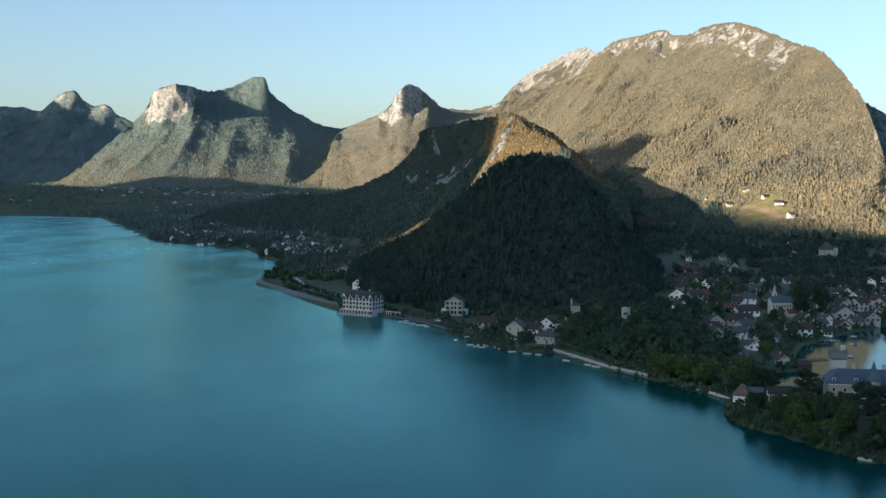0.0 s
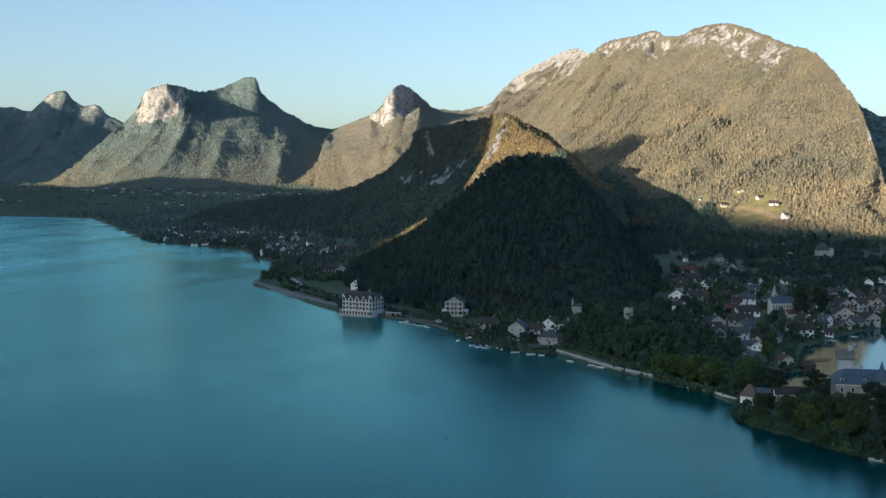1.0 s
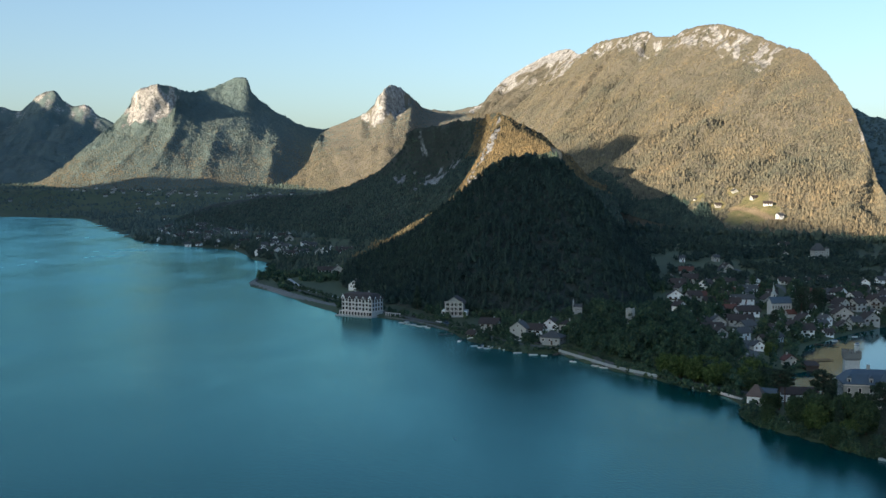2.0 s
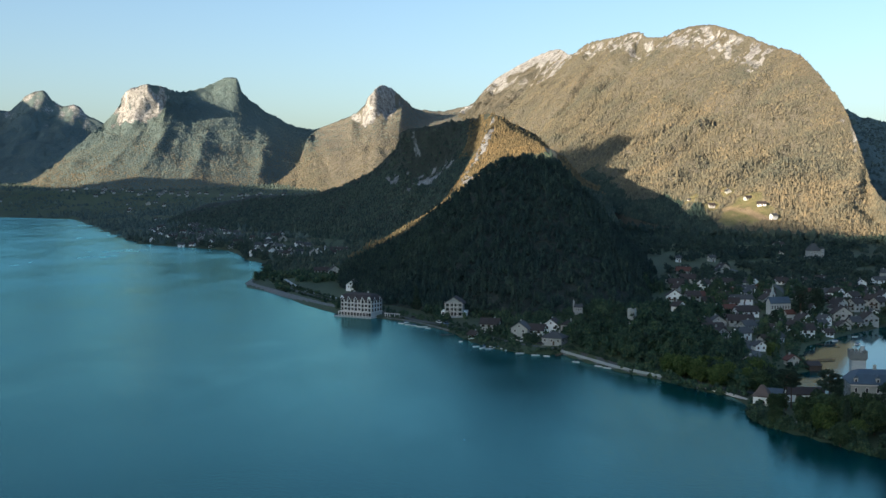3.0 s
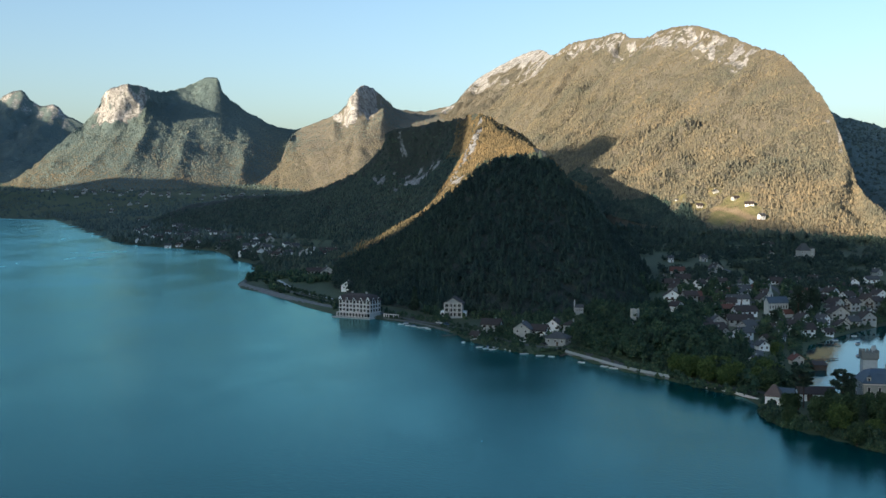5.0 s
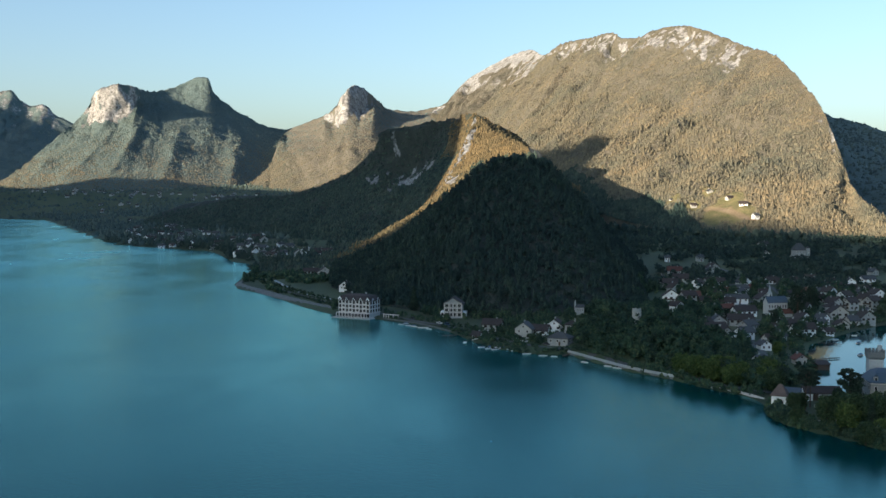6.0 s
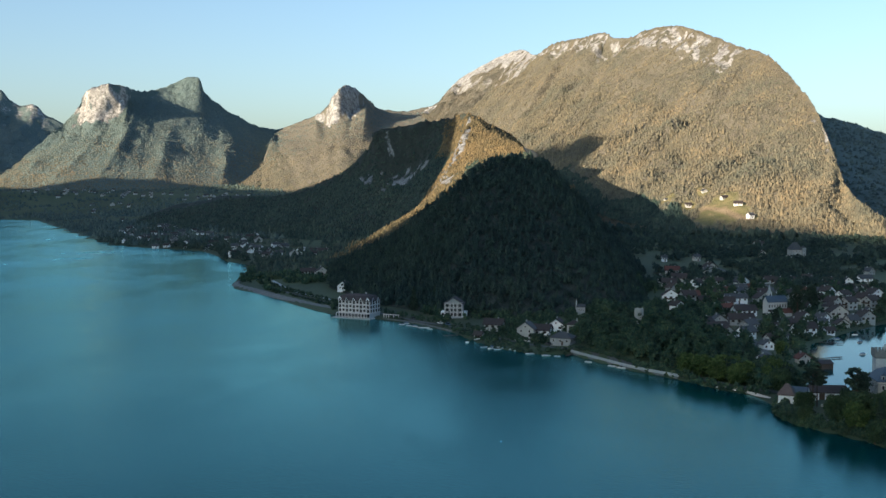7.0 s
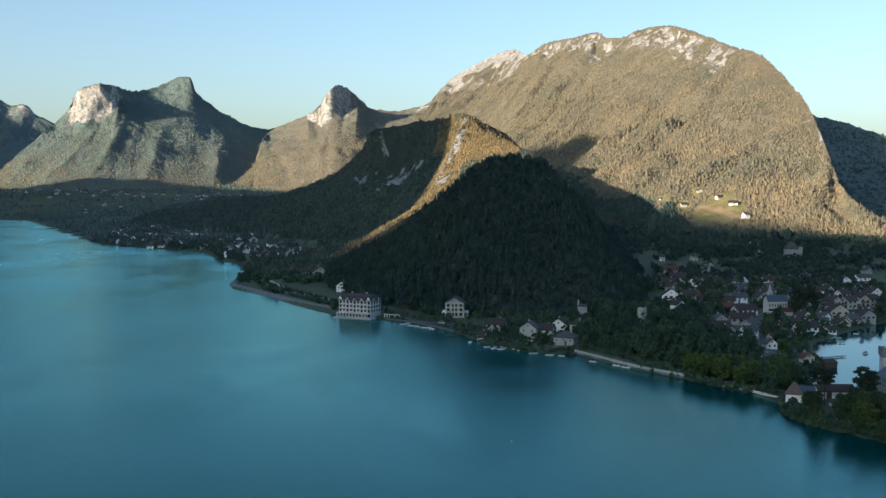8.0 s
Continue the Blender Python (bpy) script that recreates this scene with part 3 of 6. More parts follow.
ridge_rock = lambda u, v: crisp(np.maximum(np.clip(0.82 + 2.2 * fbm(np.stack([u * 110, v * 14, u * 0 + 4], -1), 4), 0, 0.85) * np.exp(-((u - r1) / 0.062) ** 4) * np.exp(-((v - 0.22) / 0.20) ** 4),
                                     np.clip(0.40 + 1.5 * fbm(np.stack([u * 60, v * 12, u * 0 + 2], -1), 4), 0, 0.8) * np.exp(-((u - r2) / 0.07) ** 4) * np.exp(-((v - 0.14) / 0.2) ** 2)))
tagged(ridge.build("hill", M_CLIFF_HILL, ridge_rock), "wooded ridge with grey cliffs above the valley", "hill", kind="structure")

SPUR_CREST = [(92, 1494, 174), (75, 1440, 143), (54, 1370, 104), (35, 1300, 75.5), (10, 1220, 56.5), (-31, 1120, 32), (-52, 1060, 16)]
SPUR_FOOT = [(150, 1450, 132), (150, 1350, 127), (146, 1250, 119), (124, 1130, 101), (55, 1005, 50), (0, 985, 20)]
spur = Slope(SPUR_CREST, SPUR_FOOT, (-90, 90, -5), hollow=0.9, gully=4, gullies=6, rough=2, nu=160, nv=60, crag=2, seed=7.0)
spur_rock = lambda u, v: crisp(np.clip(0.74 + 1.9 * fbm(np.stack([u * 60, v * 22, u * 0 + 5], -1), 4), 0, 0.9) * np.exp(-(v / 0.17) ** 2) * (u < 0.45))
tagged(spur.build("hill", M_CLIFF_HILL, spur_rock), "wooded spur catching the low sun", "hill", kind="structure")

NEAR_CREST = [(-78, 935, 12), (-58, 935, 22), (-39, 930, 32), (-20, 920, 42), (1, 915, 61), (17, 910, 73), (36, 905, 89), (63, 900, 103), (84, 900, 105), (102, 895, 97), (113, 890, 85), (128, 885, 69),
              (146, 877, 46), (162, 870, 26), (174, 862, 10)]
NEAR_FOOT = [(-75, 850, 5), (-58, 800, 4), (-38, 735, 3), (-8, 692, 4), (30, 660, 4), (80, 645, 6), (118, 665, 6), (142, 740, 6), (168, 845, 6)]
near = Slope(NEAR_CREST, NEAR_FOOT, (20, 140, 10), hollow=0.85, gully=4, gullies=7, rough=2, nu=200, nv=80, crag=2, seed=8.0)
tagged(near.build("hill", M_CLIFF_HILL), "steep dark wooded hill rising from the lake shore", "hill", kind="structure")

# the range across the lake, whose shadow lies over the water and the village
EAST_CREST = [(-2500, y, z) for y, z in ((-4000, 1000), (-1400, 1010), (-1280, 1000), (-1110, 990), (-1070, 985), (-1055, 950), (-1025, 835), (-980, 828), (-915, 846), (-860, 850), (-800, 900), (-710, 978), (-676, 1006), (-650, 1060), (-590, 1097), (-430, 1118), (-315, 1088), (-100, 1070), (400, 1030), (700, 960), (1030, 855), (1540, 755), (1880, 705), (1985, 655), (2100, 572), (2300, 515), (2600, 462), (2900, 505), (3400, 620), (4000, 695), (5200, 720))]
east = Slope(EAST_CREST, [(-1900, -4000, 0), (-1900, 2000, 0), (-2150, 3500, 0), (-2350, 5200, 0)], (-1500, 0, 0), hollow=0.9, gully=15, gullies=16, rough=8, nu=260, nv=60, crag=2, seed=9.0)
tagged(east.build("mountain", M_SLOPE), "high wooded range on the far shore that shades the lake", "mountain", kind="structure")

# ---------------------------------------------------------------- woods
def lumps(places, count, spread, up):
    """Breaks each tree's crown into several lumps."""
    n = len(places)
    a, r = rng.random((n, count)) * 6.283, np.sqrt(rng.random((n, count)))
    h = rng.random((n, count))
    k = spread * (0.75 + 0.5 * rng.random((n, 1)))
    off = np.stack([np.cos(a) * r * k * (1.1 - 0.6 * h), np.sin(a) * r * k * (1.1 - 0.6 * h), h * up * (0.7 + 0.6 * rng.random((n, 1)))], -1)
    return (places[:, None] + off).reshape(-1, 3)


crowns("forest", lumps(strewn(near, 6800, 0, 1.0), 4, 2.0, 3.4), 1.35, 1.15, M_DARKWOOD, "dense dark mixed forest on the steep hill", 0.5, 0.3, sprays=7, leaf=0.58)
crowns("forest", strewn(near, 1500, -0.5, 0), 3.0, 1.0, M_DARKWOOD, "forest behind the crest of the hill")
# gold on lit flanks, dark on shaded ones: the light is in the colour
crowns("forest", np.concatenate([strewn(spur, 5000, 0, 0.9, 0, 0.36, spur_rock), strewn(spur, 3000, 0, 0.3, 0.34, 1.0, spur_rock), strewn(spur, 2200, -0.35, 0)]), 1.5, 1.0, M_SUNWOOD, "spur forest coloured gold for the low sun", 0.5, distant=True)
crowns("forest", np.concatenate([strewn(spur, 7000, 0.25, 0.95, 0.34, 1.0), strewn(spur, 3500, -1, -0.25)]), 1.7, 1.0, M_SHADEWOOD, "forest on the flanks of the spur, coloured dark for shade", 0.5, distant=True)
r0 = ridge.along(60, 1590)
crowns("forest", strewn(ridge, 2600, 0.9, 1.0, 0.0, 0.75), 3.0, 1.1, M_SHADEWOOD, "taller woods along the foot of the ridge", 0.5, distant=True)
crowns("forest", np.concatenate([strewn(ridge, 3500, 0, 0.3, r0, 1.0, ridge_rock), strewn(ridge, 1500, -0.15, 0, r0, 1.0)]), 2.0, 0.9, M_SUNWOOD, "forest on the end of the ridge, coloured gold for sunlight", 0.5, distant=True)
crowns("forest", strewn(ridge, 7000, 0.28, 1.0, r0, 1.0), 2.0, 0.9, M_SHADEWOOD, "forest low on the end of the ridge, darkened for shade", 0.5, distant=True)
crowns("forest", np.concatenate([strewn(ridge, 20000, 0, 1.0, 0.0, r0, ridge_rock), strewn(ridge, 1500, -0.15, 0, 0.0, r0)]), 2.2, 0.9, M_SHADEWOOD, "forest on the ridge between its cliffs, darkened for shade", 0.5, distant=True)


def shaded_valley(p):
    """Low in the side valley, below the autumn woods, where shade is painted darker."""
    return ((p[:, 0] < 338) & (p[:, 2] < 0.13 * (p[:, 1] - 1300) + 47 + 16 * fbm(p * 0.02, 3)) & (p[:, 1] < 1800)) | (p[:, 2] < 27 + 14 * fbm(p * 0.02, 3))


foot = strewn(big, 24000, 0.40, 1.0, 0.50, 1.0, big_rock, BIG_MEADOW)
side = strewn(big, 100000, 0.045, 1.0, 0.20, 1.0, big_rock, BIG_MEADOW)
crowns("forest", foot[~shaded_valley(foot)], 2.1, 1.3, M_WOOD, "brown and olive autumn forest at the mountain's foot", 0.65, distant=True, sprays=2, leaf=1.0)
hem = spline(RIGHT_FOOT[3:7], 900) + np.stack([rng.random(900) * 20 - 17, rng.random(900) * 12 - 6, np.zeros(900)], -1)
hem[:, 2] = ground_z(hem[:, 0], hem[:, 1]) + 9 * rng.random(900) - 1
crowns("forest", hem, 3.0, 1.3, M_SHADEWOOD, "tall dark trees along the foot of the mountain", 0.4)
low = strewn(big, 26000, 0.75, 1.0, 0.62, 0.95, big_rock, BIG_MEADOW)
crowns("forest", np.concatenate([foot[shaded_valley(foot)], side[shaded_valley(side)], low[shaded_valley(low)]]), 2.0, 1.0, M_SHADEWOOD, "woods low in the side valley, darkened for shade", 0.55, distant=True)
crowns("forest", strewn(big, 9000, 0.0, 0.05, 0.20, 1.0, big_rock), 1.4, 0.7, M_WOOD, "low wind-pruned woods on the mountain's brow", 0.4, 0.0, distant=True)
crowns("forest", side[~shaded_valley(side)], 1.6, 0.95, M_WOOD, "brown and olive autumn forest on the mountainside", 0.7, distant=True)
crowns("forest", strewn(big, 30000, 0.0, 1.0, 0.0, 0.25, big_rock), 2.4, 0.4, M_WOOD, "autumn forest on the farther mountainside", smooth=True, distant=True)
peak_trees = strewn(peak, 36000, 0.0, 1.0, 0, 1, peak_rock)
brown = peak_trees[:, 2] + 130 * fbm(peak_trees * 0.006, 3) + 230 * (rng.random(len(peak_trees)) - 0.5) < 150
crowns("forest", peak_trees[~brown], 2.7, 0.62, M_HAZEWOOD, "green forest tinted for haze high on the two-topped mountain", distant=True)
crowns("forest", peak_trees[brown], 2.7, 0.62, M_WOOD, "brown autumn forest low on the two-topped mountain", distant=True)
horn_trees = strewn(horn, 24000, 0.0, 1.0, 0, 1, horn_rock)
lower = horn_trees[:, 1] + 260 * fbm(horn_trees * 0.004, 3) + 700 * (rng.random(len(horn_trees)) - 0.5) < 4020
crowns("forest", horn_trees[~lower], 2.6, 0.65, M_HAZEWOOD, "green and brown forest, tinted for haze, below the rocky horn", distant=True)
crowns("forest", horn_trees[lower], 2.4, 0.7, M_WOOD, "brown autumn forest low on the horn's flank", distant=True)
crowns("forest", strewn(far, 8000, 0.05, 1.0), 5.0, 0.42, M_HAZEWOOD, "dark green forest, tinted for haze, on the farthest mountain", smooth=True, distant=True)
crowns("forest", strewn(behind, 6000), 3.2, 0.7, M_HAZEVALLEY, "dark forest on the shaded flank", smooth=True, distant=True)

# ---------------------------------------------------------------- where the houses stand: x, y, width, depth, wall height, turn, style
VILLAGE = [(181, 650, 17, 9, 4.5, 12, 0), (163, 590, 11, 8, 5.0, 35, 1), (213, 706, 13, 9, 4.5, 8, 2), (176, 668, 9, 7, 3.5, 10, 3), (192, 596, 10, 8, 5.0, 20, 2), (219, 625, 8, 7, 5.0, 30, 1),
           (206, 585, 6, 5, 2.8, 10, 0), (243, 668, 12, 8, 5.5, -6, 4), (258, 652, 9, 7, 5.0, 5, 1), (273, 745, 11, 9, 6.0, 30, 0), (277, 728, 11, 9, 6.0, 30, 0)]
UPTOWN = [(285, 714, 11, 9, 6.0, 30, 0), (300, 730, 13, 10, 6.5, 10, 0), (366, 880, 9, 8, 4.0, 25, 1), (312, 793, 5, 4, 3.5, 0, 1), (214, 762, 18, 7, 3.5, 6, 1), (206, 735, 10, 8, 4.5, 30, 1),
           (184, 800, 13, 10, 5.0, -15, 2), (188, 770, 10, 9, 5.0, 40, 0), (202, 785, 11, 9, 5.0, 12, 2), (193, 850, 13, 9, 5.0, -10, 3), (244, 955, 7, 6, 5.0, 15, 1), (234, 885, 12, 8, 3.5, 20, 0)]
LOWTOWN = [(211, 940, 5, 5, 5.0, 0, 1), (211, 798, 12, 8, 3.0, 8, 0), (142, 632, 9, 6, 3.0, 6, 1), (153, 612, 12, 6, 2.8, 4, 5), (140, 575, 14, 9, 4.5, 14, 2), (133, 487, 7, 5, 3.2, 38, 1),
           (347, 1085, 12, 8, 4.0, 15, 0), (324, 1010, 8, 7, 4.0, -10, 2), (153, 490, 7, 6, 3.2, 4, 3), (246, 755, 11, 6, 3.5, 5, 1), (170, 560, 8, 6, 4.0, 50, 1), (232, 690, 9, 7, 4.0, 15, 2)]
SHORESIDE = [(25, 608, 10, 7, 4.0, -20, 0), (39, 578, 9, 7, 5.0, -24, 1), (47.5, 579, 8.5, 7, 3.6, -24, 0), (57, 588, 9, 7, 3.6, -24, 0), (63, 572, 6.5, 6, 5.5, -20, 4), (53, 549, 10.7, 8, 3.6, -30, 7), (14, 582, 4, 4, 2.0, -30, 0),
             (-62.5, 821, 9, 7, 4.5, -20, 1), (-49, 803, 9, 6, 5.0, 20, 1), (-84, 928, 11, 7, 4.5, 10, 2), (-97, 952, 12, 7, 3.8, 4, 0)]
OVERLAKE = [(-547, 2300, 16, 9, 5, 0, 0), (-452, 1930, 14, 9, 5, 20, 1), (-465, 2040, 15, 9, 5, -10, 1), (-362, 1597, 11, 8, 4, 10, 0), (-322, 1452, 10, 7, 5, 0, 1), (-308, 1455, 9, 7, 4, -20, 0), (-384, 1556, 9, 7, 5, 0, 1),
            (-278, 1424, 8, 6, 4, 20, 0), (-247, 1396, 9, 7, 5, 40, 1), (-240, 1412, 8, 7, 5, -10, 2), (-182, 1216, 9, 7, 4, 10, 0), (-169, 1248, 9, 7, 4, -20, 1), (-159, 1279, 8, 7, 4, 30, 2)]
UPLAKE = [(-195, 1284, 8, 6, 4, 0, 1), (-183, 1292, 9, 6, 4, 25, 0), (-377, 1730, 11, 8, 5, 10, 0), (-348, 1650, 11, 8, 5, -20, 1), (-309, 1528, 10, 7, 4, 20, 2), (-388, 1878, 13, 8, 5, 0, 1), (-372, 1606, 10, 8, 5, -30, 0),
          (-145, 1240, 9, 7, 4, 15, 1), (-150, 1330, 10, 8, 4, -10, 2), (-120, 1290, 9, 7, 4, 5, 1), (-420, 1800, 12, 9, 5, 15, 2), (-405, 1690, 11, 8, 5, 40, 1), (-340, 1560, 9, 7, 4, 10, 2)]
ALPINE = [(375, 1358, 10, 8, 4, 10, 1), (388, 1319, 13, 9, 3.5, 20, 2), (395, 1289, 14, 10, 4, -15, 0), (398, 1254, 10, 9, 5, 20, 1), (349, 1338, 10, 8, 4, 0, 0), (329, 1360, 11, 8, 4, 15, 1)]
CENTRE = [(166, 612, 17, 9, 5.0, -5, 0), (152, 563, 11, 8, 5.0, 30, 1), (138, 555, 10, 8, 4.5, 20, 0), (150, 528, 7, 6, 3.6, 10, 1), (190, 580, 14, 9, 5.5, 5, 0), (211, 608, 7, 6, 4.5, 20, 1),
           (150, 700, 13, 9, 6.0, -10, 0), (163, 706, 11, 9, 6.0, 12, 0), (144, 664, 9, 7, 5.0, 30, 0)]
MARKET = [(194, 704, 18, 8, 5.0, 5, 1), (237, 646, 14, 9, 5.5, 0, 2), (249, 680, 11, 9, 7.0, 30, 0), (262, 686, 11, 9, 7.0, 28, 0), (283, 700, 11, 9, 6.5, 30, 0), (246, 628, 12, 8, 5.5, 10, 0),
           (167, 766, 12, 9, 5.5, -10, 2), (225, 858, 11, 7, 4.0, 10, 1), (341, 834, 13, 8, 3.5, 8, 1)]
HOMES = CENTRE + MARKET + VILLAGE + UPTOWN + LOWTOWN + SHORESIDE + OVERLAKE + UPLAKE
CLEAR = [(h[0], h[1], 0.62 * h[2] + 2) for h in HOMES] + [(-50, 686, 24), (8, 668, 11), (204, 661, 12), (206, 648, 7), (200, 668, 8), (349, 990, 14), (93, 553, 7), (73, 613, 5.5), (145, 372, 24), (109, 397, 8), (115, 374, 5), (127, 402, 11), (122, 391, 9), (119, 384, 6), (129, 392, 7), (140, 388, 8), (133, 418, 11), (142, 420, 8)]
ROADS = [[(137, 476), (146, 520), (153, 560), (152, 600), (165, 622), (180, 632), (205, 640), (230, 645), (280, 690)], [(180, 632), (186, 670), (200, 705), (230, 730), (250, 800), (245, 900)],
         [(58, 529), (67, 504), (77, 482), (91, 458), (100, 440), (112, 425), (122, 410)], [(55, 533), (44, 545), (30, 565), (15, 600), (4, 625), (-12, 650), (-40, 700), (-80, 775), (-105, 830), (-125, 880)]]

POINT_PATH = [(-124.7, 921), (-113.8, 879), (-99.8, 831), (-85.8, 801), (-70.9, 776)]


def near_road(x, y):
    best = np.full(np.shape(x), 1e9)
    for line in (*ROADS, POINT_PATH):
        for (ax, ay), (bx, by) in zip(line, line[1:]):
            t = np.clip(((x - ax) * (bx - ax) + (y - ay) * (by - ay)) / ((bx - ax) ** 2 + (by - ay) ** 2), 0, 1)
            best = np.minimum(best, np.hypot(x - ax - t * (bx - ax), y - ay - t * (by - ay)))
    return best


def on_ground(n, x0, x1, y0, y1, share, patch=0.012, shore=4.0, keep=None):
    """Places for trees on the flat land: patches that fill about the given share of it, clear of houses and roads."""
    x, y = x0 + (x1 - x0) * rng.random(n), y0 + (y1 - y0) * rng.random(n)
    t = fbm(np.stack([x * patch, y * patch, x * 0 + 5.5], -1), 3) + 0.06 * (rng.random(n) - 0.5)
    ok = (t > np.quantile(t, 1 - share)) & (inland(x, y) > shore) & (near_road(x, y) > 5.5)
    for cx, cy, r in CLEAR:
        ok &= np.hypot(x - cx, y - cy) > r
    if keep:
        ok &= keep(x, y)
    x, y = x[ok], y[ok]
    return np.stack([x, y, ground_z(x, y)], -1)


M_PARK = foliage("park_trees", [(0.0, (0.0143, 0.0421, 0.0328)), (0.45, (0.0243, 0.0569, 0.0393)), (0.85, (0.0468, 0.0828, 0.0486)), (1.0, (0.0720, 0.1008, 0.0558))], single_tree=0.5)
wooded = lambda x, y: (x < 128 - 0.10 * np.abs(y - 540)) & ~((y > 585) & (x < 82))
crowns("forest", lumps(on_ground(900, 58, 135, 436, 640, 0.96, keep=wooded), 15, 3.3, 6.6), 1.05, 1.0, M_PARK, "broadleaved wood on the low knoll by the shore", pointed=0.05, sprays=15, leaf=0.5)
crowns("forest", lumps(on_ground(330, 98, 150, 412, 470, 0.85, shore=2.0), 20, 3.1, 6.0), 1.15, 1.0, M_PARK, "trees along the shore below the village", pointed=0.05, sprays=15, leaf=0.45)
crowns("forest", lumps(on_ground(2600, 120, 330, 470, 770, 0.52, 0.05), 7, 1.8, 3.8), 1.1, 1.0, M_PARK, "garden trees between the village houses", pointed=0.2, sprays=12, leaf=0.5)
crowns("forest", lumps(on_ground(240, 125, 330, 500, 780, 0.9, 0.05), 26, 3.6, 7.0), 1.5, 1.0, M_PARK, "tall dark trees among the village houses", pointed=0.05, sprays=14, leaf=0.55)
crowns("forest", lumps(on_ground(4200, 130, 560, 760, 1200, 0.56, 0.022), 5, 3.0, 4.2), 1.8, 1.0, M_DARKWOOD, "hedges and copses above the village", 0.4, 0.03, sprays=4, leaf=0.9)
crowns("forest", lumps(on_ground(3000, 420, 900, 640, 1500, 0.8, 0.018), 4, 2.6, 3.6), 2.1, 1.0, M_DARKWOOD, "woods behind the bay", distant=True)
crowns("forest", lumps(on_ground(2000, -70, 60, 545, 760, 0.56, 0.05, 4.0), 6, 1.6, 2.6), 1.15, 1.0, M_PARK, "garden trees and hedges along the lake road", pointed=0.15, sprays=10, leaf=0.5)
crowns("forest", lumps(on_ground(1500, -165, -50, 740, 985, 0.42, 0.04, 7.0), 7, 1.8, 3.2), 1.2, 1.0, M_PARK, "trees round the meadow on the point", pointed=0.1)
crowns("forest", lumps(on_ground(3800, -460, -60, 980, 1750, 0.55, 0.022, 6.0), 4, 2.6, 3.6), 2.1, 1.0, M_SHADEWOOD, "lakeside woods and gardens", distant=True)
crowns("forest", on_ground(9000, -1100, 150, 1500, 2800, 0.66, 0.008, 12.0), 5.0, 0.9, M_HAZEVALLEY, "dark valley woods beyond the village on the shore", distant=True)
crowns("forest", on_ground(9000, -2300, 100, 2650, 3900, 0.60, 0.012, 10.0), 4.5, 0.8, M_HAZEVALLEY, "woods and hedgerows on the plain at the head of the lake", distant=True)
crowns("forest", on_ground(5500, 130, 420, 1100, 1700, 0.88, 0.02), 3.8, 0.9, M_DARKWOOD, "woods in the side valley", distant=True)

def along_shore(i0, i1, n, d0, d1):
    """Places for shrubs along a stretch of the shore, d0 to d1 metres inland."""
    line = LAND[i0:i1 + 1]
    p = spline([(x, y, 0) for x, y in line], n)
    t = np.gradient(p[:, :2], axis=0)
    t /= np.linalg.norm(t, axis=1)[:, None]
    q = p[:, :2] + np.stack([t[:, 1], -t[:, 0]], -1) * -(d0 + (d1 - d0) * rng.random(n))[:, None] + rng.normal(size=(n, 2)) * 0.5
    return np.stack([q[:, 0], q[:, 1], np.maximum(ground_z(q[:, 0], q[:, 1]), 0.1)], -1)


crowns("forest", lumps(along_shore(7, 12, 70, 1.0, 16.0), 9, 3.2, 7.5), 1.7, 1.0, M_SHADEWOOD, "tall trees standing at the water on the far shore", 0.4, 0.03, sprays=6, leaf=0.9)
crowns("forest", lumps(along_shore(12, 13, 14, 6.0, 14.0), 12, 2.6, 6.0), 1.3, 1.0, M_PARK, "trees at the tip of the grassy point", 0.4, 0.03, sprays=8, leaf=0.6)
crowns("bushes", lumps(along_shore(33, 39, 240, -0.6, 2.4) - (0, 0, 0.6), 12, 1.2, 2.1), 0.65, 0.9, M_PARK, "bushes hanging over the water round the castle point", pointed=0.0, sprays=10, leaf=0.3)
crowns("bushes", lumps(along_shore(32, 34, 46, 0.5, 5.0), 13, 1.2, 1.7), 0.55, 0.9, M_PARK, "low bushes round the waterside gatehouse", pointed=0.0)
crowns("bushes", lumps(along_shore(45, 56, 110, 1.0, 7.0), 10, 1.4, 2.0), 0.6, 0.9, M_PARK, "hedges and reeds along the bay gardens", pointed=0.0)
crowns("bushes", lumps(along_shore(28, 31, 50, -0.8, 2.0) - (0, 0, 0.3), 12, 1.3, 2.2), 0.6, 0.9, M_PARK, "bushes along the water below the wood", pointed=0.0)
crowns("bushes", lumps(along_shore(21, 26, 70, 0.0, 5.0), 10, 1.1, 1.2), 0.5, 0.8, M_PARK, "low reeds and bushes along the gardens", pointed=0.0)
road_line = spline([(x, y, 0) for x, y in ROADS[3][1:]], 150)[rng.random(150) < 0.8]
for side_, seedling in ((-3.4, "clipped hedge and small trees between the lake road and the water"), (3.6, "small trees above the lake road")):
    hedge = road_line + np.stack([rng.normal(size=len(road_line)) * 0.7 + side_ * 0.85, rng.normal(size=len(road_line)) * 0.7 + side_ * 0.5, np.zeros(len(road_line))], -1)
    hedge = hedge[inland(hedge[:, 0], hedge[:, 1]) > 1.5]
    hedge = hedge[np.hypot(hedge[:, 0] + 50.5, hedge[:, 1] - 689) > 17]
    hedge[:, 2] = ground_z(hedge[:, 0], hedge[:, 1])
    crowns("bushes", lumps(hedge, 9, 1.1, 1.0 if side_ < 0 else 2.6), 0.55, 0.9, M_PARK, seedling, pointed=0.0, sprays=8, leaf=0.4)
quay_line = spline([(55.6, 533, 0), (65.8, 506.4, 0), (75, 483.5, 0), (88.5, 461, 0)], 70)
brush = quay_line + np.stack([1.2 + 0.8 * rng.random(70), 0.5 + 0.6 * rng.random(70), np.zeros(70)], -1)
